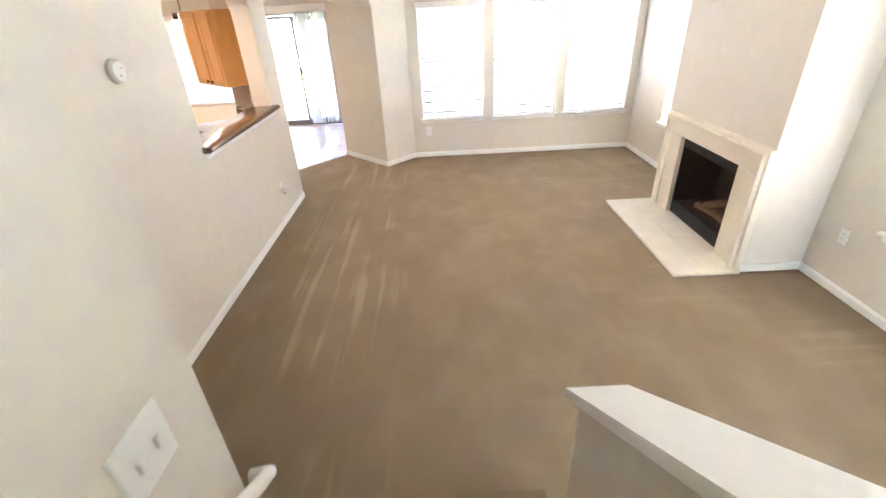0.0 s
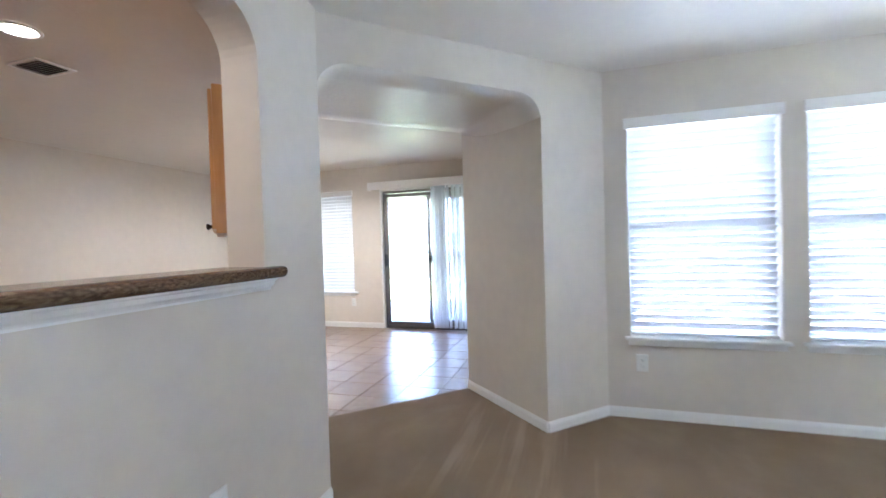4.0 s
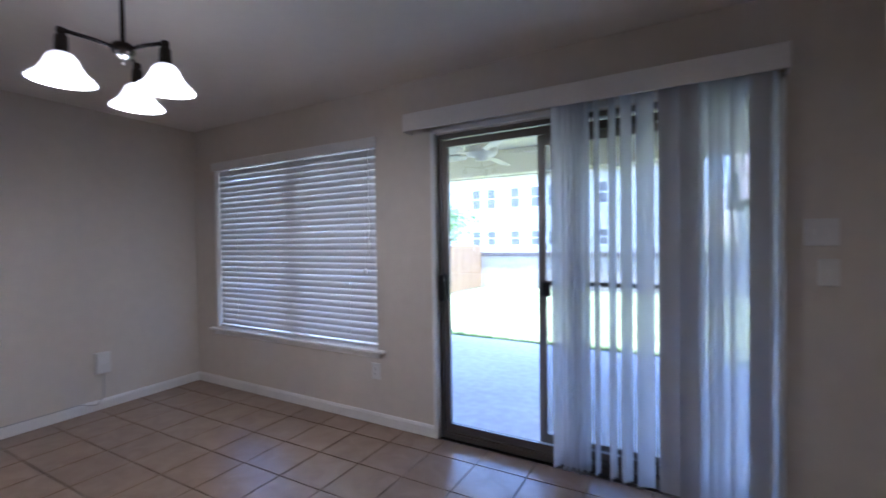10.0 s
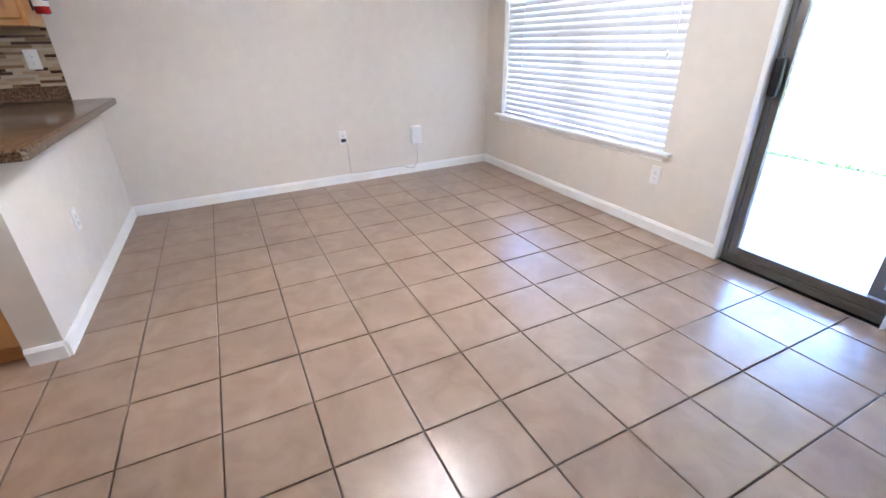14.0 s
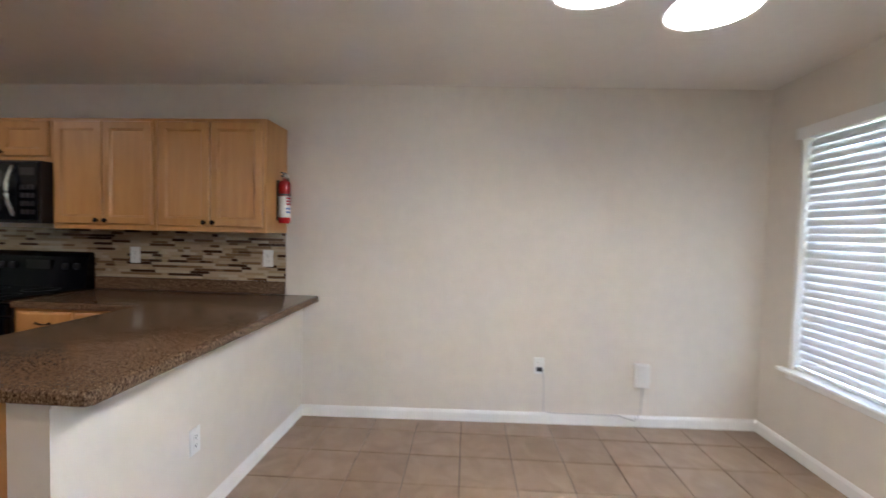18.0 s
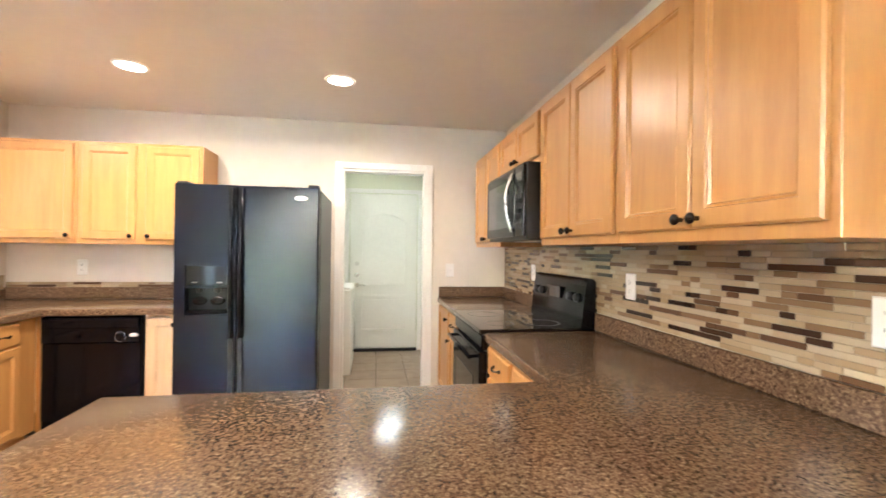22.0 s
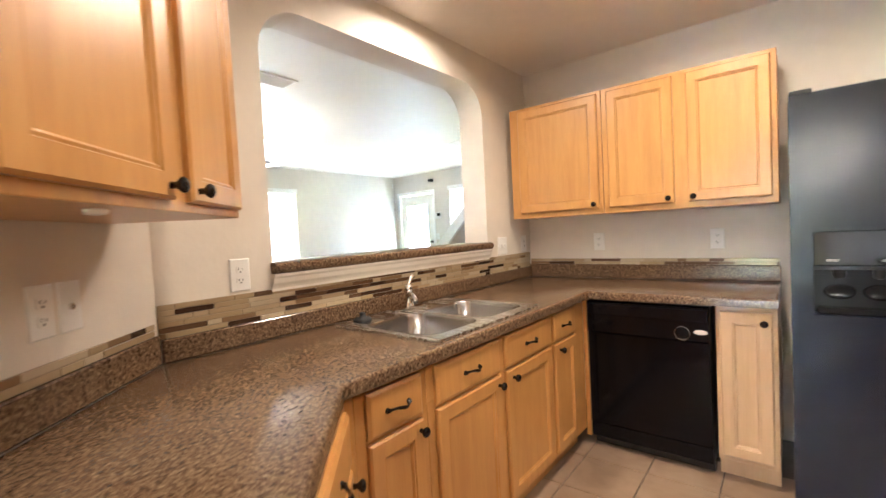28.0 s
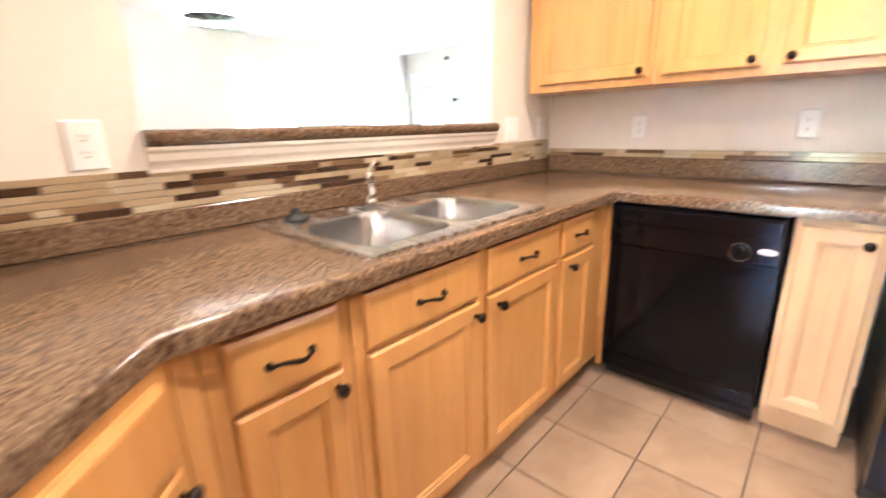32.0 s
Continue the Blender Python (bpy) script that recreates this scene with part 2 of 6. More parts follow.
def wood(name, base, dark, rough, grain=(2.2, 2.2, 0.22), coat=0.25):
    m = pm(name, base, rough, coat=coat)
    n, l = m.node_tree.nodes, m.node_tree.links
    v = position(m, grain, obj=True)
    info = n.new("ShaderNodeObjectInfo")
    off = n.new("ShaderNodeVectorMath")
    off.operation = "ADD"
    sc = n.new("ShaderNodeMath")
    sc.operation = "MULTIPLY"
    sc.inputs[1].default_value = 17.0
    l.new(info.outputs["Random"], sc.inputs[0])
    l.new(v, off.inputs[0])
    l.new(sc.outputs[0], off.inputs[1])
    t = n.new("ShaderNodeTexNoise")
    t.inputs["Scale"].default_value, t.inputs["Detail"].default_value, t.inputs["Distortion"].default_value = 9.0, 6, 0.6
    l.new(off.outputs[0], t.inputs[0])
    t2 = n.new("ShaderNodeTexNoise")
    t2.inputs["Scale"].default_value, t2.inputs["Detail"].default_value = 70.0, 4
    l.new(off.outputs[0], t2.inputs[0])
    mx = n.new("ShaderNodeMath")
    mx.operation = "MULTIPLY_ADD"
    mx.inputs[1].default_value = 0.35
    l.new(t2.outputs[0], mx.inputs[0])
    l.new(t.outputs[0], mx.inputs[2])
    mid = tuple((a + b) / 2 for a, b in zip(base, dark))
    ramp(m, mx.outputs[0], ((0.40, dark), (0.62, mid), (0.85, base)))
    bp = n.new("ShaderNodeBump")
    bp.inputs["Strength"].default_value, bp.inputs["Distance"].default_value = 0.06, 0.002
    n["Principled BSDF"].inputs["Coat Roughness"].default_value = 0.34
    l.new(mx.outputs[0], bp.inputs["Height"])
    l.new(bp.outputs[0], n["Principled BSDF"].inputs["Normal"])
    return m


MAPLE = wood("honey_maple", (0.55, 0.287, 0.087), (0.455, 0.216, 0.059), 0.34)
MAPLEPALE = wood("pale_maple_end_panel", (0.62, 0.42, 0.24), (0.54, 0.35, 0.185), 0.42)

# speckled brown stone-look laminate: soft blotches, chips and a few bright flecks
GRANITE = pm("speckled_brown_granite", (0.2, 0.12, 0.08), 0.17, coat=0.0, spec=0.33)
gn, gl = GRANITE.node_tree.nodes, GRANITE.node_tree.links
gv = position(GRANITE)
g1 = gn.new("ShaderNodeTexNoise")
g1.inputs["Scale"].default_value, g1.inputs["Detail"].default_value, g1.inputs["Roughness"].default_value = 105, 5, 0.68
g2 = gn.new("ShaderNodeTexVoronoi")
g2.inputs["Scale"].default_value = 150
gl.new(gv, g1.inputs[0])
gl.new(gv, g2.inputs[0])
gm = gn.new("ShaderNodeMath")
gm.operation = "MULTIPLY_ADD"
gm.inputs[1].default_value = 0.20
gsep = gn.new("ShaderNodeSeparateColor")
gl.new(g2.outputs["Color"], gsep.inputs[0])
gl.new(gsep.outputs[0], gm.inputs[0])
gl.new(g1.outputs[0], gm.inputs[2])
ramp(GRANITE, gm.outputs[0], ((0.41, (0.034, 0.019, 0.012)), (0.53, (0.092, 0.053, 0.032)), (0.60, (0.130, 0.080, 0.046)), (0.70, (0.180, 0.118, 0.068)), (0.82, (0.27, 0.195, 0.12))))


# vacuumed beige carpet: soft mottling, fine pile, pale tracks along and across the room
CARPET = pm("beige_carpet", (0.36, 0.27, 0.175), 0.95, spec=0.1)
cn, cl = CARPET.node_tree.nodes, CARPET.node_tree.links


def carpet_noise(scale, stretch, detail, distort=0.0):
    t = cn.new("ShaderNodeTexNoise")
    t.inputs["Scale"].default_value, t.inputs["Detail"].default_value, t.inputs["Distortion"].default_value = scale, detail, distort
    cl.new(position(CARPET, stretch), t.inputs[0])
    return t.outputs[0]


def carpet_math(op, a, b, c=None):
    m = cn.new("ShaderNodeMath")
    m.operation = op
    for k, v in enumerate((a, b, c)):
        if v is None:
            continue
        if isinstance(v, (int, float)):
            m.inputs[k].default_value = v
        else:
            cl.new(v, m.inputs[k])
    return m.outputs[0]


def carpet_step(value, lo, hi):
    r = cn.new("ShaderNodeMapRange")
    r.interpolation_type = "SMOOTHSTEP"
    cl.new(value, r.inputs[0])
    r.inputs[1].default_value, r.inputs[2].default_value = lo, hi
    return r.outputs[0]


cxyz = cn.new("ShaderNodeSeparateXYZ")
cl.new(cn.new("ShaderNodeNewGeometry").outputs["Position"], cxyz.inputs[0])
pile = carpet_noise(230, (1, 1, 1), 3)
mottle = carpet_noise(3.0, (1.0, 0.7, 1.0), 5, 0.3)
# tracks that run with the room beside the pass-through wall, and fainter ones across it
tracks_y = carpet_step(carpet_noise(11.0, (1.0, 0.05, 1.0), 3, 0.15), 0.50, 0.66)
side = carpet_math("MULTIPLY", carpet_step(cxyz.outputs[0], -1.85, -1.45), carpet_step(cxyz.outputs[0], -0.35, -0.85))
side = carpet_math("MULTIPLY", side, carpet_step(carpet_noise(0.9, (1, 1, 1), 2), 0.36, 0.55))
tracks_x = carpet_step(carpet_noise(9.0, (0.10, 1.0, 1.0), 3, 0.2), 0.48, 0.68)
across = carpet_math("MULTIPLY", carpet_step(cxyz.outputs[0], -0.2, 0.6), carpet_step(carpet_noise(0.8, (1, 1, 1), 2), 0.42, 0.6))
tone = carpet_math("MULTIPLY_ADD", pile, 0.40, carpet_math("MULTIPLY_ADD", mottle, 0.55, 0.225))
tone = carpet_math("MULTIPLY_ADD", carpet_math("MULTIPLY", tracks_y, side), 0.24, tone)
tone = carpet_math("MULTIPLY_ADD", carpet_math("MULTIPLY", tracks_x, across), 0.11, tone)
ramp(CARPET, tone, ((0.48, (0.235, 0.170, 0.108)), (0.72, (0.290, 0.217, 0.143)), (0.98, (0.39, 0.30, 0.206))))
cb = cn.new("ShaderNodeBump")
cb.inputs["Strength"].default_value, cb.inputs["Distance"].default_value = 0.9, 0.006
cl.new(pile, cb.inputs["Height"])
cl.new(cb.outputs[0], cn["Principled BSDF"].inputs["Normal"])

# glazed floor tile, each a little different
TILE = pm("tan_ceramic_tile", (0.45, 0.33, 0.23), 0.30, bump=((40, 0.06, 0.002),), coat=0.0)
tn, tl = TILE.node_tree.nodes, TILE.node_tree.links
t1 = tn.new("ShaderNodeTexNoise")
t1.inputs["Scale"].default_value, t1.inputs["Detail"].default_value, t1.inputs["Distortion"].default_value = 7, 6, 0.8
tl.new(position(TILE), t1.inputs[0])
ti = tn.new("ShaderNodeObjectInfo")
tm = tn.new("ShaderNodeMath")
tm.operation = "MULTIPLY_ADD"
tm.inputs[1].default_value = 0.16
tl.new(ti.outputs["Random"], tm.inputs[0])
tl.new(t1.outputs[0], tm.inputs[2])
ramp(TILE, tm.outputs[0], ((0.32, (0.252, 0.172, 0.115)), (0.56, (0.305, 0.214, 0.145)), (0.84, (0.365, 0.265, 0.186))))

# glass and stone mosaic strips: colour by piece
MOSAIC = pm("mosaic_strip", (0.4, 0.35, 0.28), 0.14, coat=0.4)
mn, ml = MOSAIC.node_tree.nodes, MOSAIC.node_tree.links
mi = mn.new("ShaderNodeObjectInfo")
MOSAIC_STOPS = ((0.0, (0.050, 0.026, 0.016)), (0.14, (0.115, 0.064, 0.034)), (0.25, (0.36, 0.268, 0.158)), (0.48, (0.42, 0.325, 0.205)), (0.72, (0.47, 0.385, 0.265)), (0.92, (0.22, 0.14, 0.074)))
ramp(MOSAIC, mi.outputs["Random"], MOSAIC_STOPS).color_ramp.interpolation = "CONSTANT"
MOSAICREST = pm("mosaic_strip_joined", (0.4, 0.35, 0.28), 0.14, coat=0.4)
rn = MOSAICREST.node_tree.nodes
rg = rn.new("ShaderNodeNewGeometry")
ramp(MOSAICREST, rg.outputs["Random Per Island"], MOSAIC_STOPS).color_ramp.interpolation = "CONSTANT"

# grass: two greens
GRASS = pm("lawn_grass", (0.12, 0.15, 0.06), 0.9, var=0.35, vscale=2.0, bump=((40, 0.6, 0.03),))


def blind_material(name, base, through_share):
    m = bpy.data.materials.new(name)
    m.use_nodes = True
    n, l = m.node_tree.nodes, m.node_tree.links
    p = n["Principled BSDF"]
    p.inputs["Base Color"].default_value = (*base, 1)
    p.inputs["Roughness"].default_value = 0.45
    t = n.new("ShaderNodeBsdfTranslucent")
    t.inputs[0].default_value = (*base, 1)
    mix = n.new("ShaderNodeMixShader")
    mix.inputs[0].default_value = through_share
    l.new(p.outputs[0], mix.inputs[1])
    l.new(t.outputs[0], mix.inputs[2])
    l.new(mix.outputs[0], n["Material Output"].inputs[0])
    return m


SLAT = blind_material("white_blind_slat", (0.82, 0.82, 0.82), 0.08)
VANE = blind_material("sheer_vertical_vane", (0.87, 0.87, 0.88), 0.62)
vn, vl = VANE.node_tree.nodes, VANE.node_tree.links
vmix = vn.new("ShaderNodeMixShader")
vmix.inputs[0].default_value = 0.30
vl.new(vn["Mix Shader"].outputs[0], vmix.inputs[1])
vl.new(vn.new("ShaderNodeBsdfTransparent").outputs[0], vmix.inputs[2])
vl.new(vmix.outputs[0], vn["Material Output"].inputs[0])


SCREENMESH = bpy.data.materials.new("insect_mesh")
SCREENMESH.use_nodes = True
sn_, sl_ = SCREENMESH.node_tree.nodes, SCREENMESH.node_tree.links
smx, stp = sn_.new("ShaderNodeMixShader"), sn_.new("ShaderNodeBsdfTransparent")
smx.inputs[0].default_value = 0.28
sn_["Principled BSDF"].inputs["Base Color"].default_value = (0.10, 0.10, 0.10, 1)
sl_.new(stp.outputs[0], smx.inputs[1])
sl_.new(sn_["Principled BSDF"].outputs[0], smx.inputs[2])
sl_.new(smx.outputs[0], sn_["Material Output"].inputs[0])

# ---- helpers for meshes ----
from mathutils.geometry import tessellate_polygon


def bx(bm, x0, x1, y0, y1, z0, z1, bev=0.0, seg=1, m=None):
    vs = [bm.verts.new((x, y, z)) for x in (x0, x1) for y in (y0, y1) for z in (z0, z1)]
    fs = [bm.faces.new([vs[i] for i in q]) for q in ((0, 1, 3, 2), (4, 6, 7, 5), (0, 4, 5, 1), (2, 3, 7, 6), (0, 2, 6, 4), (1, 5, 7, 3))]
    if bev:
        r = bmesh.ops.bevel(bm, geom=list({e for f in fs for e in f.edges}), offset=bev, segments=seg, affect="EDGES", profile=0.5)
        vs = list({v for f in r["faces"] for v in f.verts})
    if m is not None:
        bmesh.ops.transform(bm, matrix=m, verts=vs)
    return bm


def box(*a, **k):
    return bx(bmesh.new(), *a, **k)


def lathe(bm, prof, seg=24, m=None, close=True):
    rings = []
    for r, z in prof:
        rings.append([bm.verts.new((r * math.cos(2 * math.pi * i / seg), r * math.sin(2 * math.pi * i / seg), z)) for i in range(seg)])
    for a, b in zip(rings, rings[1:]):
        for i in range(seg):
            bm.faces.new((a[i], a[(i + 1) % seg], b[(i + 1) % seg], b[i]))
    if close:
        for ring, flip in ((rings[0], True), (rings[-1], False)):
            bm.faces.new(ring[::-1] if flip else ring)
    if m is not None:
        bmesh.ops.transform(bm, matrix=m, verts=[v for ring in rings for v in ring])
    return bm


def tube(bm, pts, r, seg=10):
    pts = [Vector(p) for p in pts]
    rings = []
    for i, p in enumerate(pts):
        d = (pts[min(i + 1, len(pts) - 1)] - pts[max(i - 1, 0)]).normalized()
        side = d.cross(Vector((0, 0, 1)))
        side = side.normalized() if side.length > 1e-4 else Vector((1, 0, 0))
        up = side.cross(d)
        rr = r[i] if isinstance(r, (list, tuple)) else r
        rings.append([bm.verts.new(p + rr * (math.cos(2 * math.pi * k / seg) * side + math.sin(2 * math.pi * k / seg) * up)) for k in range(seg)])
    for a, b in zip(rings, rings[1:]):
        for k in range(seg):
            bm.faces.new((a[k], a[(k + 1) % seg], b[(k + 1) % seg], b[k]))
    bm.faces.new(rings[0][::-1])
    bm.faces.new(rings[-1])
    return bm


def prism(bm, poly, holes, place, depth):
    """Extrude a flat outline with holes. place(u, v, w) gives the point; w runs from 0 to depth."""
    loops = [poly, *holes]
    flat = [p for lp in loops for p in lp]
    tris = tessellate_polygon([[Vector((u, v, 0)) for u, v in lp] for lp in loops])
    a = [bm.verts.new(place(u, v, 0)) for u, v in flat]
    b = [bm.verts.new(place(u, v, depth)) for u, v in flat]
    for t in tris:
        bm.faces.new([a[i] for i in t])
        bm.faces.new([b[i] for i in reversed(t)])
    k = 0
    for lp in loops:
        n = len(lp)
        for i in range(n):
            j = (i + 1) % n
            bm.faces.new((a[k + i], a[k + j], b[k + j], b[k + i]))
        k += n
    bmesh.ops.recalc_face_normals(bm, faces=bm.faces)
    return bm


def rect(u0, u1, v0, v1):
    return [(u0, v0), (u1, v0), (u1, v1), (u0, v1)]


def rounded_top(u0, u1, v0, v1, r, n=10):
    """A rectangle whose upper corners are round."""
    pts = [(u0, v0), (u1, v0)]
    pts += [(u1 - r + r * math.cos(a), v1 - r + r * math.sin(a)) for a in (math.pi / 2 * i / n for i in range(n + 1))]
    pts += [(u0 + r - r * math.sin(a), v1 - r + r * math.cos(a)) for a in (math.pi / 2 * i / n for i in range(n + 1))]
    return pts


def mesh_object(name, bm, material, smooth=False, angle=0.6):
    me = bpy.data.meshes.new(name)
    if smooth:
        for f in bm.faces:
            f.smooth = True
        for e in bm.edges:
            if len(e.link_faces) == 2 and e.calc_face_angle(0) > angle:
                e.smooth = False
    bm.to_mesh(me)
    bm.free()
    me.materials.append(material)
    return new(name, me)


def thing(name, at, label, category, group="", kind="", turn=0):
    """An empty at the base of a thing; its parts are built in its own axes."""
    ob = new(name)
    ob.empty_display_size = 0.05
    ob.matrix_world = pose(*at, 0, 0, turn)
    return tagged(ob, label, category, group, kind)


def part(name, bm, material, parent, label="", smooth=False, m=None):
    ob = mesh_object(name, bm, material, smooth)
    ob.parent = parent
    if m is not None:
        ob.matrix_basis = m
    return tagged(ob, label)


def share(ob, parent, m, label=""):
    """Another object on the same mesh."""
    o = new(ob.name.split(".")[0], ob.data)
    o.parent = parent
    o.matrix_basis = m
    return tagged(o, label)


def structure(name, bm, material, label, category, smooth=False):
    return tagged(mesh_object(name, bm, material, smooth), label, category, kind="structure")


# ---- structure: floors, walls, ceilings ----
H = 2.45
S = math.sqrt(0.5)


def wall_x(name, x0, x1, y0, y1, holes, label, z1=H, mat=WALL):
    """A wall along y between the planes x0 and x1; holes are outlines in (y, z)."""
    return structure(name, prism(bmesh.new(), rect(y0, y1, 0, z1), holes, lambda u, v, w: (x0 + w, u, v), x1 - x0), mat, label, "wall")


def wall_y(name, y0, y1, x0, x1, holes, label, z1=H, mat=WALL):
    return structure(name, prism(bmesh.new(), rect(x0, x1, 0, z1), holes, lambda u, v, w: (u, y0 + w, v), y1 - y0), mat, label, "wall")


def footprint(name, poly, z0, z1, mat, label, category):
    return structure(name, prism(bmesh.new(), poly, [], lambda u, v, w: (u, v, z0 + w), z1 - z0), mat, label, category)


LW, KW = -1.965, -2.15          # living and kitchen faces of the pass-through wall
wall_x("wall_pass_through", KW, LW, -0.8, 5.18, [rounded_top(3.205, 4.765, 1.165, 2.23, 0.20)], "cream painted wall with a round-cornered pass-through opening")
footprint("wall_angled", [(KW, 5.1795), (LW, 5.1795), (-2.729, 5.941), (-2.815, 5.855)], 0, H, WALL, "short cream angled wall between kitchen and passage", "wall")
wall_y("wall_window", 6.62, 6.78, -0.585, 2.70, [rect(-0.43, 0.48, 0.575, 2.08), rect(0.62, 1.53, 0.575, 2.08), rect(1.67, 2.585, 0.575, 2.08)], "cream living room wall with three windows")
wall_x("wall_east", 2.70, 2.86, -0.8, 6.78, [rect(4.79, 5.70, 0.59, 2.06), rect(1.52, 2.45, 0.59, 2.10)], "cream living room side wall with two windows")
wall_y("wall_front", -0.96, -0.80, -2.15, 2.86, [rect(1.68, 2.55, 0.004, 2.05), rect(0.55, 1.27, 0.9, 2.12)], "cream front wall with the entry door")
footprint("wall_passage_corner", [(-0.98, 6.225), (-0.585, 6.62), (-0.585, 6.80), (-1.20, 7.0), (-1.20, 7.31), (-1.36, 7.31), (-1.71, 6.96)], 0, H, WALL, "thick cream angled wall beside the arched passage", "wall")
wall_x("wall_dining_east", -1.36, -1.20, 7.31, 9.44, [], "plain cream dining side wall")
wall_y("wall_dining_north", 9.28, 9.44, -6.54, -1.36, [rect(-6.05, -4.11, 0.55, 2.09), rect(-3.60, -1.76, 0.0, 2.06)], "cream dining wall with window and sliding door")
wall_x("wall_west", -6.38, -6.22, 0.95, 5.94, [], "long cream wall behind the range counter")
SKEW = 0.042                    # the dining part of the west wall runs a little out of square
def west(y):
    return -6.22 - SKEW * (y - 5.94)
footprint("wall_west_dining", [(-6.22, 5.94), (west(9.28), 9.28), (west(9.28) - 0.16, 9.28), (-6.38, 5.94)], 0, H, WALL, "long cream wall beside the dining area", "wall")
wall_y("wall_kitchen_south", 2.48, 2.60, -6.22, KW, [rect(-5.475, -4.73, 0.0, 2.04)], "cream kitchen wall with doorway to the utility room")
wall_x("wall_utility_east", -4.40, -4.30, 0.72, 2.48, [], "pale green utility room wall", mat=GREENWALL)
wall_x("wall_utility_west", -5.98, -5.88, 0.72, 2.48, [], "pale green utility room wall", mat=GREENWALL)
wall_y("wall_utility_south", 0.57, 0.72, -6.22, -4.3, [], "pale green utility room wall behind the door", mat=GREENWALL)
# arched head over the passage, 1.04 m deep, along the diagonal
wide = 2.037 * S
p0 = Vector((-1.994, 5.206, 0))


def arch_edge(r, w):
    """Outline of the passage head at the depth w, its lower corners rounded by r."""
    arc = [(r - r * math.cos(a), 2.215 - r + r * math.sin(a)) for a in (math.pi / 2 * i / 10 for i in range(11))]
    prof = [(0, H)] + arc + [(wide - u, v) for u, v in reversed(arc)] + [(wide, H)]
    return [p0 + Vector((S * u - S * w, S * u + S * w, v)) for u, v in prof]


bm = bmesh.new()
rings = [[bm.verts.new(p) for p in arch_edge(r, w)] for r, w in ((0.17, 0.0), (0.165, 0.25), (0.13, 0.6), (0.06, 0.9), (0.02, 1.039))]
for ra, rb in zip(rings, rings[1:]):
    for k in range(len(ra) - 1):
        f_ = bm.faces.new((ra[k], ra[k + 1], rb[k + 1], rb[k]))
        f_.material_index, f_.smooth = 1, True
    bm.faces.new((ra[-1], ra[0], rb[0], rb[-1]))
for ring in (rings[0], rings[-1]):
    for tri in tessellate_polygon([[v.co for v in ring]]):
        bm.faces.new([ring[k] for k in tri])
bmesh.ops.recalc_face_normals(bm, faces=bm.faces)
arch = structure("wall_passage_arch", bm, WALL, "cream plaster arch over the passage, smoothly rounded corners", "wall")
arch.data.materials.append(CEIL)
# wall beside the stairs
wall_x("wall_stair", -0.83, -0.71, -0.8, 0.59, [], "cream wall beside the stairs")

footprint("ceiling", [(-6.54, 0.57), (-2.15, 0.57), (-2.15, -0.96), (2.86, -0.96), (2.86, 6.78), (-0.585, 6.78), (-1.2, 7.0), (-1.2, 9.44), (-6.54, 9.44)], H, H + 0.12, CEIL, "textured cream ceiling", "ceiling")
footprint("floor_carpet", [(LW, -0.8), (2.70, -0.8), (2.70, 6.62), (-0.585, 6.62), (-0.98, 6.225), (-1.71, 6.96), (-2.729, 5.941), (LW, 5.177)], -0.1, 0.0, CARPET, "beige vacuumed carpet with wheel tracks", "carpet")
TILE_BED = footprint("floor_tiled", [(-6.22, 0.72), (-4.3, 0.72), (-4.3, 2.48), (KW, 2.48), (KW, 5.188), (-2.815, 5.855), (-2.729, 5.941), (-1.71, 6.96), (-1.36, 7.31), (-1.36, 9.28), (west(9.28), 9.28), (-6.22, 5.94)], -0.1, -0.010, GROUT, "tan ceramic tile floor with grey grout joints", "floor")

# ---- baseboards, casings, windows, sliding door ----


def baseboard(a, b, h=0.065, t=0.013):
    """White board along the foot of a wall from a to b; the room lies to the left of the way a to b."""
    d = Vector((b[0] - a[0], b[1] - a[1], 0))
    n = Vector((-d.y, d.x, 0)).normalized()
    L = d.length
    u = d.normalized()
    prof = [(0, 0), (t, 0), (t, h - 0.02), (t * 0.55, h - 0.006), (t * 0.3, h), (0, h)]
    o = Vector((a[0], a[1], 0.001))
    bm = prism(bmesh.new(), prof, [], lambda p, q, w: o + n * p + Vector((0, 0, q)) + u * w, L)
    structure("baseboard", bm, TRIM, "white painted baseboard along the wall", "baseboard")


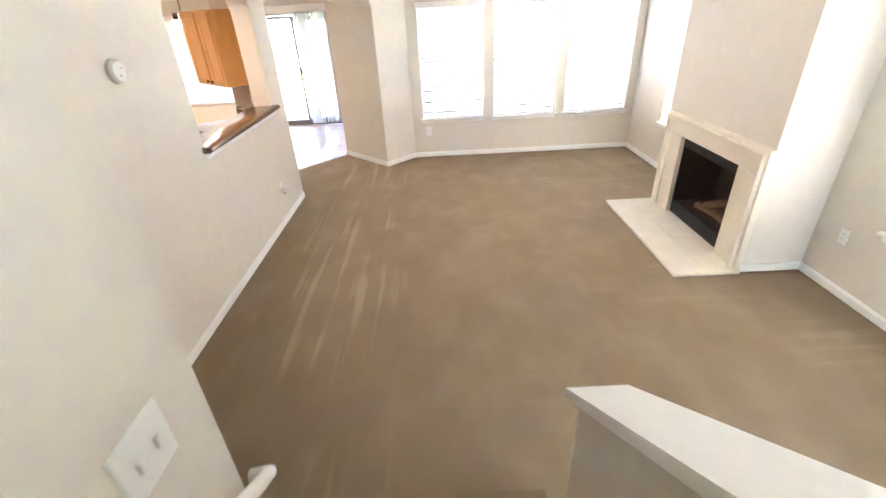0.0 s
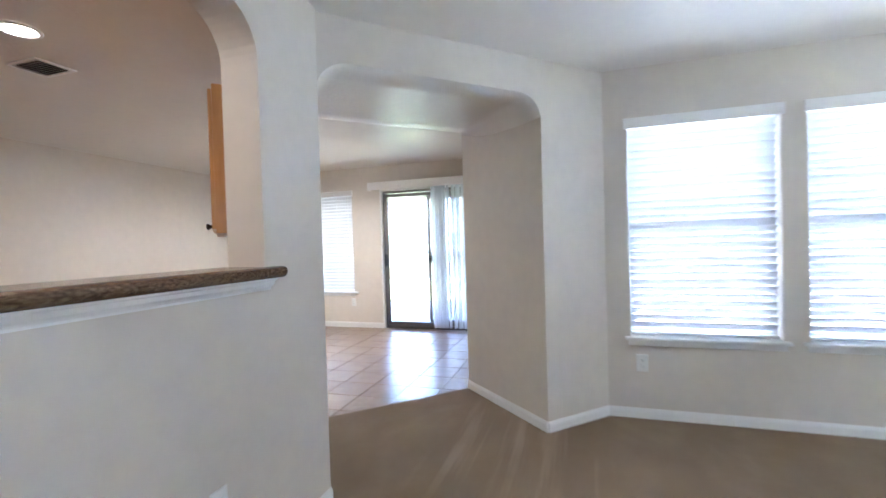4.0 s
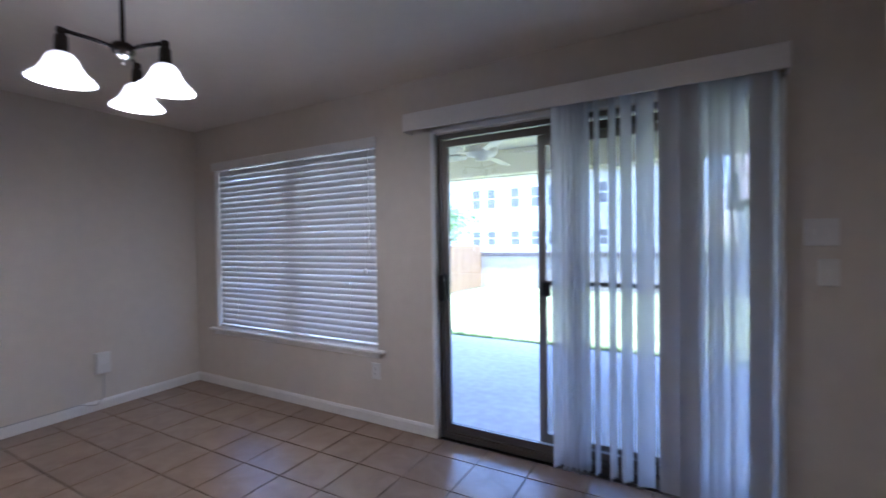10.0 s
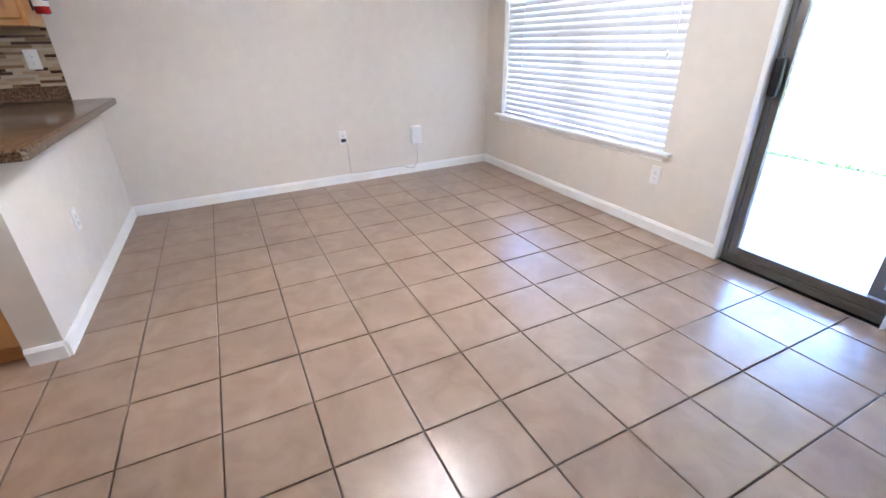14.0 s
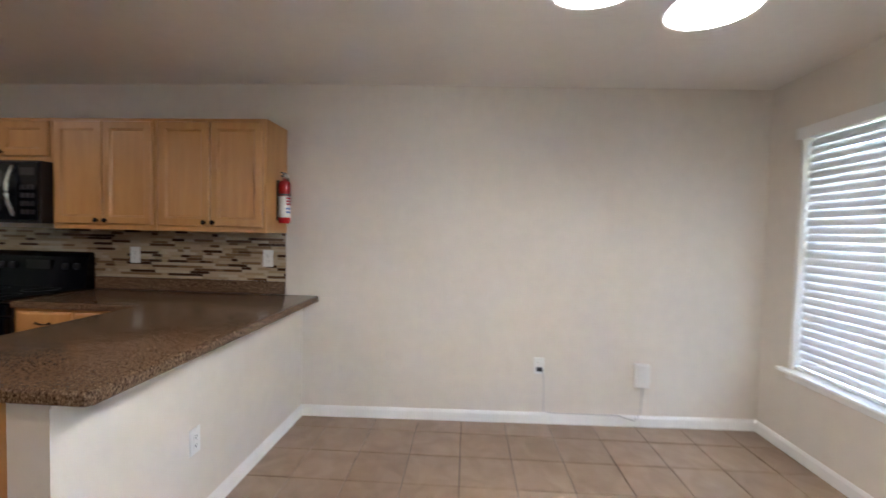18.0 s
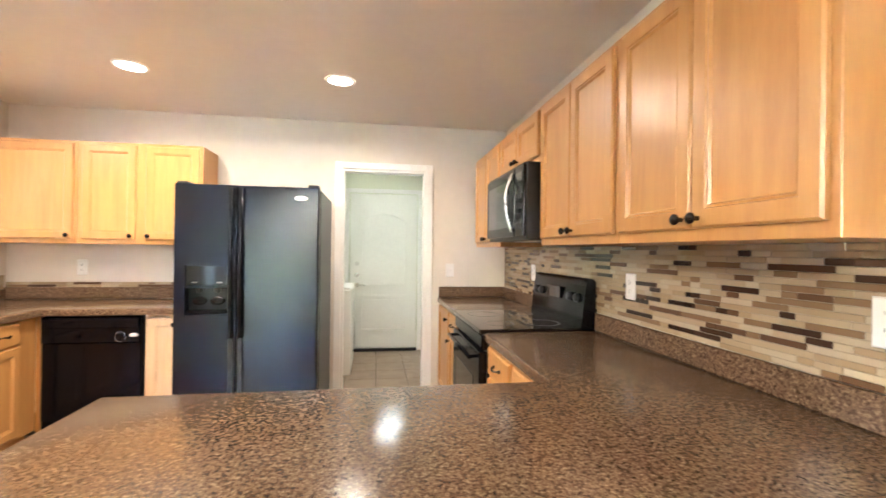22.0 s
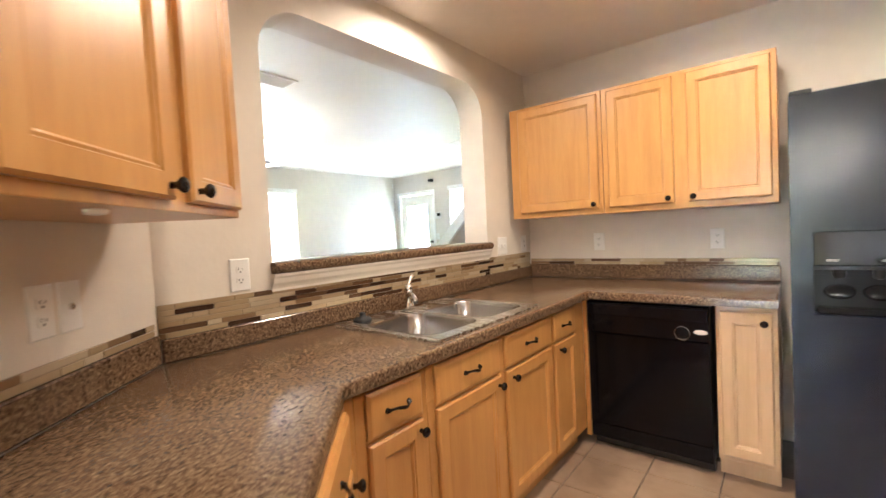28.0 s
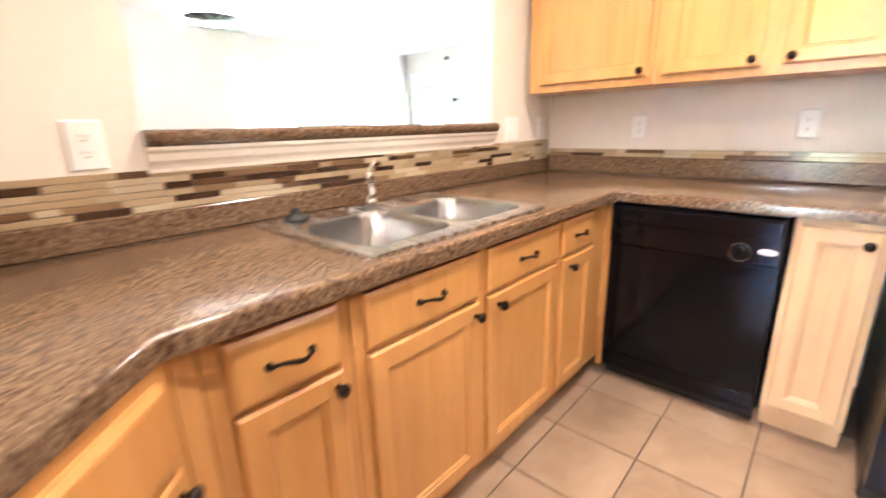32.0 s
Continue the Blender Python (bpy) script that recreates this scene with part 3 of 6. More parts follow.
for a, b in (((LW, 5.17), (LW, 1.0)), ((LW, 1.0), (LW, -0.8)), ((2.70, 6.62), (-0.585, 6.62)), ((-0.585, 6.62), (-0.98, 6.225)), ((-0.98, 6.225), (-1.71, 6.96)), ((-1.71, 6.96), (-1.36, 7.31)),
             ((-1.36, 7.31), (-1.36, 9.28)), ((-1.36, 9.28), (-1.72, 9.28)), ((-3.63, 9.28), (west(9.28), 9.28)), ((west(9.28), 9.28), (-6.22, 5.94)), ((-6.22, 5.94), (-4.29, 5.94)), ((-4.29, 5.94), (-4.29, 5.80)),
             ((2.70, 4.55), (2.70, 6.62)), ((2.70, -0.8), (2.70, 2.97)), ((2.70, 2.97), (2.19, 2.97)), ((2.19, 2.97), (2.19, 3.03)), ((2.19, 4.47), (2.19, 4.55)), ((2.19, 4.55), (2.70, 4.55)),
             ((-2.729, 5.941), (LW, 5.177)), ((-2.815, 5.855), (-2.729, 5.941)), ((-5.57, 2.60), (-5.65, 2.60)), ((1.60, -0.8), (2.70, -0.8)), ((0.34, -0.8), (1.60, -0.8)), ((-4.40, 1.10), (-4.40, 2.48)), ((-5.88, 2.48), (-5.88, 1.10))):
    baseboard(a, b, 0.082 if max(a[0], b[0]) < -1.3 and min(a[1], b[1]) > 5.7 else 0.07)


def casing_y(x0, x1, z1, y, out, w=0.06, t=0.016):
    """Flat trim round a doorway in a wall across y; out: the side that it stands on, +1 or -1."""
    y0, y1 = sorted((y, y + out * t))
    bm = bx(bmesh.new(), x0 - w, x0, y0, y1, 0, z1 + w, bev=0.004)
    bx(bm, x1, x1 + w, y0, y1, 0, z1 + w, bev=0.004)
    bx(bm, x0, x1, y0, y1, z1, z1 + w, bev=0.004)
    structure("trim", bm, TRIM, "white door casing round the doorway", "trim")


casing_y(-5.475, -4.73, 2.04, 2.60, 1)
structure("trim", prism(bmesh.new(), [(-5.475, 0), (-5.455, 0), (-5.455, 2.02), (-4.75, 2.02), (-4.75, 0), (-4.73, 0), (-4.73, 2.04), (-5.475, 2.04)], [], lambda u, v, w: (u, 2.478 + w, v), 0.124), TRIM, "white door jamb lining the doorway", "trim")


def window(name, cx, y, w, z0, z1, turn, label, rail=0.5, sill=0.035, mullion=0.0):
    """A single-hung window set into a wall; local x across, +y to the outside, origin on the room face."""
    ob = tagged(thing(name, (*( (cx, y) ), 0), label, "window", kind="structure", turn=turn))
    h = w / 2
    bm = bmesh.new()
    fw = 0.045
    prism(bm, rect(-h, h, z0, z1), [rect(-h + fw, h - fw, z0 + fw, z1 - fw)], lambda u, v, q: (u, 0.10 + q, v), 0.05)
    part("window_frame", bm, TRIM, ob)
    zm = z0 + (z1 - z0) * rail
    part("sash_rail", box(-h + fw, h - fw, 0.095, 0.14, zm - 0.025, zm + 0.025, bev=0.004), TRIM, ob)
    for a, b in ((z0 + fw, zm - 0.025), (zm + 0.025, z1 - fw)):
        p = part("pane", box(-h + fw, h - fw, 0.122, 0.126, a, b), WINDOWGLASS, ob)
        p.visible_shadow = False
    if mullion:
        part("mullion", box(-mullion / 2, mullion / 2, 0.09, 0.155, z0 + fw, z1 - fw, bev=0.004), TRIM, ob)
    bm = bx(bmesh.new(), -h - sill, h + sill, -0.045, 0.10, z0 - 0.022, z0 + 0.001, bev=0.006, seg=2)
    part("window_sill", bm, TRIM, ob)
    bm = bx(bmesh.new(), -h - 0.015, h + 0.015, -0.014, 0.0, z0 - 0.062, z0 - 0.022, bev=0.004)
    part("sill_apron", bm, TRIM, ob)
    return ob


SLATS = {}


def slat_mesh(w):
    if w not in SLATS:
        bm = bmesh.new()
        n, d, t = 6, 0.060, 0.0030
        top = [(-d / 2 + d * i / n, 0.007 * math.sin(math.pi * i / n)) for i in range(n + 1)]
        prof = top + [(p, q - t) for p, q in reversed(top)]
        prism(bm, prof, [], lambda p, q, k: (-w / 2 + k, p, q), w)
        me = bpy.data.meshes.new("slat")
        for f in bm.faces:
            f.smooth = False
        bm.to_mesh(me)
        bm.free()
        me.materials.append(SLAT)
        SLATS[w] = me
    return SLATS[w]


def blind(cx, y, w, z0, z1, turn, label, tilt=-50, lift=0.0, wand=True):
    """A slatted blind hung in a window opening."""
    ob = thing("venetian_blind", (cx, y, z0 + lift), label, "blind", "window blinds", turn=turn)
    top = z1 - z0 - lift
    h = w / 2 - 0.012
    part("headrail", box(-h, h, 0.02, 0.075, top - 0.045, top - 0.004, bev=0.003), TRIM, ob)
    part("valance", box(-w / 2 - 0.02, w / 2 + 0.02, -0.022, -0.008, top - 0.055, top + 0.02, bev=0.005, seg=2), TRIM, ob)
    me = slat_mesh(round(2 * h, 3))
    z = top - 0.075
    k = 0
    while z > 0.045:
        s = new("slat", me)
        s.parent = ob
        s.matrix_basis = pose(0, 0.05, z, tilt + 3 * math.sin(k * 2.3), 0.12 * math.sin(k * 1.7), 0)
        z -= 0.0500
        k += 1
    part("bottom_rail", box(-h, h, 0.028, 0.072, 0.006, 0.026, bev=0.004), TRIM, ob)
    for x in (-h * 0.72, h * 0.72):
        part("ladder_cord", tube(bmesh.new(), [(x, 0.022, 0.02), (x, 0.022, top - 0.05)], 0.0013, 5), TRIM, ob)
    if wand:
        part("tilt_wand", tube(bmesh.new(), [(h - 0.07, 0.012, top - 0.05), (h - 0.065, 0.008, top * 0.45)], 0.0045, 8), TRIM, ob)
        bm = lathe(bmesh.new(), [(0.003, 0.0), (0.012, 0.004), (0.010, 0.03), (0.004, 0.04)], 10, Matrix.Translation((h - 0.10, 0.005, top * 0.36)))
        tube(bm, [(h - 0.10, 0.005, top * 0.36 + 0.03), (h - 0.098, 0.012, top - 0.05)], 0.0012, 5)
        part("pull_cord", bm, TRIM, ob)
    return ob


for i, (x0, x1) in enumerate(((-0.43, 0.48), (0.62, 1.53), (1.67, 2.585))):
    window(f"window_{i + 1}", (x0 + x1) / 2, 6.62, x1 - x0, 0.575, 2.08, 0, "white single-hung window with a painted sill")
    blind((x0 + x1) / 2, 6.62, x1 - x0, 0.577, 2.08, 0, "white slatted blind glowing with daylight, tilted nearly shut", wand=False)
window("window_4", 2.70, 5.245, 0.91, 0.59, 2.06, -90, "white single-hung side window with a painted sill")
blind(2.70, 5.245, 0.91, 0.592, 2.06, -90, "white slatted blind glowing with daylight beside the chimney", wand=False)
window("window_5", 2.70, 1.985, 0.93, 0.59, 2.10, -90, "white single-hung window near the entry")
blind(2.70, 1.985, 0.93, 0.592, 2.10, -90, "white slatted blind glowing with daylight near the entry", wand=False)
window("window_6", 0.91, -0.80, 0.72, 0.90, 2.12, 180, "white window in the front wall beside the stairs")
blind(0.91, -0.80, 0.72, 0.902, 2.12, 180, "white slatted blind in the front window", wand=False)
window("window_7", -5.08, 9.28, 1.94, 0.55, 2.09, 0, "wide white double dining window with a painted sill", sill=0.07, mullion=0.13)
blind(-5.08, 9.28, 1.94, 0.552, 2.09, 0, "wide white slatted blind with tilted slats and pull cords", tilt=66)

# sliding patio door
sd = thing("door_3", (-2.68, 9.28, 0), "bronze aluminium sliding patio door with glass panels", "door", kind="structure")
bm = prism(bmesh.new(), rect(-0.92, 0.92, 0.0, 2.06), [rect(-0.895, 0.895, 0.035, 2.03)], lambda u, v, q: (u, 0.035 + q, v), 0.11)
part("door_frame", bm, ALU, sd)
part("track", box(-0.895, 0.895, 0.04, 0.14, 0.035, 0.048), ALU, sd)


def sash(name, x0, x1, y0, label):
    bm = prism(bmesh.new(), rect(x0, x1, 0.05, 2.022), [rect(x0 + 0.038, x1 - 0.038, 0.10, 1.975)], lambda u, v, q: (u, y0 + q, v), 0.032)
    ob = part(name, bm, ALU, sd, label)
    g = part("pane", box(x0 + 0.038, x1 - 0.038, y0 + 0.013, y0 + 0.018, 0.10, 1.975), WINDOWGLASS, ob)
    g.visible_shadow = False
    return ob


s1 = sash("sliding_panel", -0.89, 0.0, 0.045, "sliding glass panel with a dark pull handle")
s2 = sash("fixed_panel", -0.038, 0.89, 0.095, "fixed glass panel")
part("handle", box(-0.912, -0.865, 0.005, 0.045, 0.935, 1.12, bev=0.01, seg=2), BLACKMATT, s1, "black pull handle")
bm = bx(bmesh.new(), -0.045, 0.005, 0.015, 0.05, 1.06, 1.15, bev=0.008, seg=2)
part("latch", bm, BLACKMATT, s1, "black latch")
sc = part("screen_panel", prism(bmesh.new(), rect(-0.262, 0.64, 0.05, 2.0), [rect(-0.217, 0.595, 0.12, 1.06), rect(-0.217, 0.595, 1.085, 1.93)], lambda u, v, q: (u, 0.155 + q, v), 0.02), ALU, sd, "dark framed insect screen slid part way")
part("mesh", box(-0.217, 0.595, 0.164, 0.1645, 0.12, 1.93), SCREENMESH, sc, "grey insect mesh")
part("latch", box(-0.245, -0.185, 0.13, 0.155, 0.99, 1.08, bev=0.006, seg=2), BLACKMATT, sc, "black latch")
for x, w in ((-0.95, 0.03), (0.922, 0.03)):
    structure("trim", box(-2.68 + x, -2.68 + x + w, 9.262, 9.279, 0, 2.09, bev=0.004), TRIM, "white trim beside the sliding door", "trim")
structure("trim", box(-3.63, -1.728, 9.262, 9.279, 2.062, 2.095, bev=0.004), TRIM, "white trim above the sliding door", "trim")

# vertical blind
vb = thing("vertical_blind", (-2.735, 9.28, 2.10), "white vertical vane blind drawn aside under its valance", "blind", "window blinds")
bm = bx(bmesh.new(), -1.05, 1.015, -0.115, -0.105, -0.022, 0.095, bev=0.004)
bx(bm, -1.05, -1.04, -0.105, -0.002, -0.022, 0.095)
bx(bm, 1.005, 1.015, -0.105, -0.002, -0.022, 0.095)
bx(bm, -1.04, 1.005, -0.105, -0.002, 0.085, 0.095)
part("valance", bm, TRIM, vb, "white valance box")
part("track", box(-1.03, 1.0, -0.075, -0.035, 0.03, 0.06, bev=0.004), PLATE, vb)


def vane(bend):
    bm = bmesh.new()
    n, w, t = 6, 0.089, 0.0012
    front = [(-w / 2 + w * i / n, bend * math.sin(math.pi * i / n)) for i in range(n + 1)]
    back = [(p, q + t) for p, q in reversed(front)]
    prism(bm, front + back, [], lambda p, q, k: (p, q, -2.06 + k), 2.085)
    return mesh_object("vane", bm, VANE, smooth=True)


vane_a = vane(0.008)
vane_a.parent = vb
first, layer = True, 0
for x, turn in ((-0.03, 62), (0.015, 80), (0.045, 76), (0.075, 82), (0.105, 74), (0.135, 84), (0.185, 82), (0.265, 74), (0.335, 58), (0.425, 22), (0.53, 2), (0.535, 1), (0.533, 0), (0.531, 2), (0.532, 1), (0.622, 2), (0.627, 1), (0.625, 0), (0.623, 2), (0.625, 1), (0.70, 30), (0.735, 42), (0.775, 33), (0.825, 36), (0.905, 2), (0.91, 1), (0.908, 0), (0.906, 2), (0.909, 1), (0.962, 62)):
    # flat vanes lie one behind the other, extra layers added to darken those panels
    layer = layer + 1 if abs(turn) < 5 and layer < 5 else (1 if abs(turn) < 5 else 0)
    m = pose(x, -0.055 - 0.0045 * layer + (0.012 if layer else 0), 0, 0, 0, turn)
    if first:
        vane_a.matrix_basis, first = m, False
    else:
        share(vane_a, vb, m)

# ---- kitchen ----


def loft_rect(bm, x0, x1, z0, z1, rings, cap=True, back=True):
    """Rings of (inset, y) round a rectangle in x and z, joined one to the next."""
    loops = []
    for s, y in rings:
        loops.append([bm.verts.new(p) for p in ((x0 + s, y, z0 + s), (x1 - s, y, z0 + s), (x1 - s, y, z1 - s), (x0 + s, y, z1 - s))])
    for a, b in zip(loops, loops[1:]):
        for i in range(4):
            bm.faces.new((a[i], a[(i + 1) % 4], b[(i + 1) % 4], b[i]))
    if cap:
        bm.faces.new(loops[-1])
    if back:
        bm.faces.new(loops[0][::-1])
    return bm


KNOB = lathe(bmesh.new(), [(0.0075, 0.0), (0.0065, 0.010), (0.010, 0.014), (0.0155, 0.020), (0.0165, 0.026), (0.012, 0.031), (0.004, 0.033)], 14)
KNOB_OB = None


def knob(parent, x, z, y=-0.019):
    global KNOB_OB
    m = Matrix.Translation((x, y, z)) @ Matrix.Rotation(radians(90), 4, "X")
    if KNOB_OB is None:
        KNOB_OB = part("knob", KNOB, BLACKMETAL, parent, "round dark bronze knob", smooth=True, m=m)
    else:
        share(KNOB_OB, parent, m, "round dark bronze knob")


PULL_OB = None


def pull(parent, x, z, y=-0.019):
    global PULL_OB
    m = Matrix.Translation((x, y, z))
    if PULL_OB is None:
        bm = tube(bmesh.new(), [(-0.045 + 0.09 * i / 12, -0.006 - 0.020 * math.sin(math.pi * i / 12), 0.004 * math.sin(2 * math.pi * i / 12)) for i in range(13)], [0.0075, 0.0045, 0.004, 0.0045, 0.005, 0.0055, 0.006, 0.0055, 0.005, 0.0045, 0.004, 0.0045, 0.0075], 9)
        for s in (-0.045, 0.045):
            lathe(bm, [(0.009, 0), (0.008, 0.005), (0.005, 0.008)], 10, Matrix.Translation((s, 0, 0)) @ Matrix.Rotation(radians(90), 4, "X"))
        PULL_OB = part("pull", bm, BLACKMETAL, parent, "curved dark bronze pull", smooth=True, m=m)
    else:
        share(PULL_OB, parent, m, "curved dark bronze pull")


def door(parent, x0, x1, z0, z1, knob_at=None, mat=MAPLE):
    """A framed cabinet door with a recessed panel, standing proud of the face frame at y = 0."""
    bm = loft_rect(bmesh.new(), x0, x1, z0, z1, [(0, -0.001), (0, -0.013), (0.006, -0.019), (0.050, -0.019), (0.053, -0.0145), (0.058, -0.016), (0.064, -0.009), (0.064, -0.006)], cap=False, back=False)
    d = part("door", bm, mat, parent)
    bm = bmesh.new()
    bx(bm, x0 + 0.063, x1 - 0.063, -0.0085, -0.002, z0 + 0.063, z1 - 0.063)
    part("panel", bm, mat, d)
    if knob_at:
        knob(d, *knob_at)
    return d


def drawer(parent, x0, x1, z0, z1, handle=True):
    bm = loft_rect(bmesh.new(), x0, x1, z0, z1, [(0, -0.001), (0, -0.011), (0.010, -0.018), (0.016, -0.019)])
    d = part("drawer_front", bm, MAPLE, parent)
    if handle:
        pull(d, (x0 + x1) / 2, (z0 + z1) / 2)
    return d


def wall_cabinet(at, turn, w, z0, z1, depth, doors, label, lip=0.036, end=None):
    """doors: list of (x0, x1, knob side); the origin is the front lower corner."""
    c = thing("wall_cabinet", (*at, z0), label, "cabinet", "kitchen wall cabinets", turn=turn)
    h = z1 - z0
    part("body", box(0.0015, w - 0.0015, 0, depth, 0, h, bev=0.002), end or MAPLE, c)
    for x0, x1, side in doors:
        k = (x1 - 0.028 if side == "r" else x0 + 0.028, lip + 0.026)
        door(c, x0, x1, lip, h - 0.022, k if side else None)
    return c


def base_cabinet(at, turn, w, depth, fronts, label, top=0.862, mat=MAPLE):
    """fronts: rows of (kind, x0, x1, z0, z1, knob)."""
    c = thing("base_cabinet", (*at, 0), label, "cabinet", "kitchen base cabinets", turn=turn)
    part("body", box(0.001, w - 0.001, 0, depth, 0.10, top, bev=0.002), mat, c)
    if top < 0.862:
        part("top_rail", box(0.001, w - 0.001, 0, 0.02, top, 0.862), MAPLE, c)
    part("toe_kick", box(0.001, w - 0.001, 0.06, 0.075, 0.001, 0.10), mat, c)
    for kind, x0, x1, z0, z1, k in fronts:
        if kind == "door":
            door(c, x0, x1, z0, z1, k, mat)
        else:
            drawer(c, x0, x1, z0, z1, k is not False)
    return c


WC = "honey maple wall cabinet with framed doors and dark knobs"
BC = "honey maple base cabinet with framed doors and dark hardware"
Z0, Z1 = 1.361, 2.115
# over the range counter: origin at the front face, local x runs along +y
F = -5.90
wall_cabinet((F, 5.05), 90, 0.77, Z0, Z1, 0.318, [(0.022, 0.382, "r"), (0.388, 0.748, "l")], WC)
wall_cabinet((F, 4.30), 90, 0.75, Z0, Z1, 0.318, [(0.022, 0.372, "r"), (0.378, 0.728, "l")], WC)
wall_cabinet((F, 3.54), 90, 0.76, 1.815, Z1, 0.318, [(0.022, 0.377, "r"), (0.383, 0.738, "l")], "short maple cabinet above the microwave")
wall_cabinet((F, 2.80), 90, 0.74, Z0, Z1, 0.318, [(0.022, 0.367, "r"), (0.373, 0.718, "l")], WC)
# over the dishwasher: local x runs along -x
wall_cabinet((-2.195, 2.92), 180, 0.645, 1.347, 2.11, 0.318, [(0.07, 0.62, "r")], WC)
wall_cabinet((-2.84, 2.92), 180, 0.866, 1.347, 2.11, 0.318, [(0.035, 0.398, "r"), (0.466, 0.84, "l")], WC)
# on the angled wall
wc = wall_cabinet((-3.080, 5.636), -45, 0.815, 1.357, Z1, 0.340, [(0.022, 0.425, "r"), (0.492, 0.793, "l")], "honey maple wall cabinet with a pale end panel", lip=0.022)
part("end_panel", box(-0.004, 0.0, -0.001, 0.340, 0.0, Z1 - 1.357), MAPLEPALE, wc, "pale maple end panel")
part("under_light", lathe(bmesh.new(), [(0.018, 0.0), (0.019, -0.004), (0.016, -0.009), (0.005, -0.011)], 20, Matrix.Translation((0.30, 0.06, -0.0005))), PLATE, wc, "small white round under-cabinet light", smooth=True)

# range-side base cabinets
base_cabinet((-5.615, 4.325), 90, 0.83, 0.60, [("drawer", 0.03, 0.39, 0.70, 0.84, None), ("door", 0.03, 0.39, 0.13, 0.68, (0.36, 0.63)), ("drawer", 0.42, 0.80, 0.70, 0.84, None), ("door", 0.42, 0.80, 0.13, 0.68, (0.45, 0.63))], BC)
base_cabinet((-5.615, 2.605), 90, 0.945, 0.60, [("drawer", 0.57, 0.92, 0.70, 0.84, None), ("door", 0.57, 0.92, 0.13, 0.68, (0.60, 0.63)), ("door", 0.03, 0.54, 0.13, 0.84, (0.5, 0.78))], BC)
# peninsula cabinets, facing the kitchen: local x runs along +x
pc = base_cabinet((-4.30, 5.20), 180, 1.30, -0.001, [], "honey maple peninsula cabinet with a plain end panel")
for ch in list(pc.children):
    bpy.data.objects.remove(ch)
part("body", box(0.001, 1.30, -0.598, -0.001, 0.10, 0.862, bev=0.002), MAPLE, pc)
part("toe_kick", box(0.06, 1.30, -0.56, -0.06, 0.001, 0.10), MAPLE, pc)

# sink run: local x runs along -y
XS = -2.80
base_cabinet((XS, 4.925), -90, 0.305, 0.64, [("drawer", 0.038, 0.27, 0.70, 0.838, None), ("door", 0.038, 0.27, 0.125, 0.688, (0.248, 0.655))], BC)
base_cabinet((XS, 4.62), -90, 0.942, 0.64, [("drawer", 0.036, 0.443, 0.70, 0.838, None), ("drawer", 0.49, 0.922, 0.70, 0.838, None), ("door", 0.036, 0.443, 0.125, 0.688, (0.421, 0.652)), ("door", 0.49, 0.922, 0.125, 0.688, (0.537, 0.652))], "honey maple sink base cabinet with two doors", top=0.72)
base_cabinet((XS, 3.678), -90, 0.438, 0.64, [("drawer", 0.018, 0.288, 0.70, 0.838, None), ("door", 0.018, 0.288, 0.125, 0.688, (0.072, 0.652))], BC)
# angled base unit, its end panel towards the dining area
ac = base_cabinet((-3.235, 5.385), -45, 0.585, 0.622, [("drawer", 0.03, 0.545, 0.70, 0.838, None), ("door", 0.03, 0.545, 0.125, 0.688, (0.52, 0.655))], "honey maple angled base cabinet with a pale end panel")
part("end_panel", box(-0.005, 0.0, -0.001, 0.622, 0.10, 0.862), MAPLEPALE, ac, "pale maple end panel")
part("filler", prism(bmesh.new(), [(-2.8195, 4.9695), (-2.80, 4.926), (-2.60, 4.926), (-2.62, 5.168)], [], lambda u, v, w: (u, v, 0.10 + w), 0.762), MAPLE, ac, m=ac.matrix_basis.inverted())
structure("trim", box(-2.8235, -2.801, 3.19, 3.2385, 0.06, 0.8615), MAPLE, "maple filler strip beside the dishwasher", "trim")
# narrow unit between dishwasher and fridge
nc = base_cabinet((-3.452, 3.215), 180, 0.245, 0.60, [("door", 0.02, 0.225, 0.125, 0.835, (0.195, 0.79))], "narrow pale maple cabinet beside the dishwasher", mat=MAPLEPALE)

# worktops with a rolled front edge


def worktop(name, poly, holes, label, edge=(), z0=0.862, z1=0.905):
    ob = thing(name, (0, 0, z0), label, "worktop")
    bm = prism(bmesh.new(), poly, holes, lambda u, v, w: (u, v, w), z1 - z0)
    top = [e for e in bm.edges if all(abs(v.co.z - (z1 - z0)) < 1e-6 for v in e.verts) and len(e.link_faces) == 2 and abs(e.link_faces[0].normal.z - e.link_faces[1].normal.z) > 0.5]
    bmesh.ops.bevel(bm, geom=top, offset=0.012, segments=3, affect="EDGES", profile=0.5)
    part("slab", bm, GRANITE, ob, smooth=True)
    return ob


sink_hole = rect(-2.77, -2.33, 3.79, 4.53)
wt = worktop("sink_worktop", [(KW, 2.603), (KW, 5.18), (-2.825, 5.84), (-3.241, 5.424), (-3.250, 5.403), (-3.241, 5.382), (-2.842, 4.983), (-2.842, 3.255), (-3.70, 3.255), (-3.70, 2.603)], [sink_hole], "speckled brown granite worktop with an angled corner and sink")
bm = bx(bmesh.new(), KW - 0.019, KW - 0.001, 2.622, 5.172, 0.044, 0.121, bev=0.004)
part("upstand", bm, GRANITE, wt)
part("upstand", box(-3.70, KW - 0.001, 2.603, 2.621, 0.044, 0.138, bev=0.004), GRANITE, wt)
L = 0.93
part("upstand", box(0, L, -0.019, -0.001, 0.044, 0.138, bev=0.004), GRANITE, wt, m=pose(KW, 5.188, 0, 0, 0, 135) @ Matrix.Diagonal((1, -1, 1, 1)))
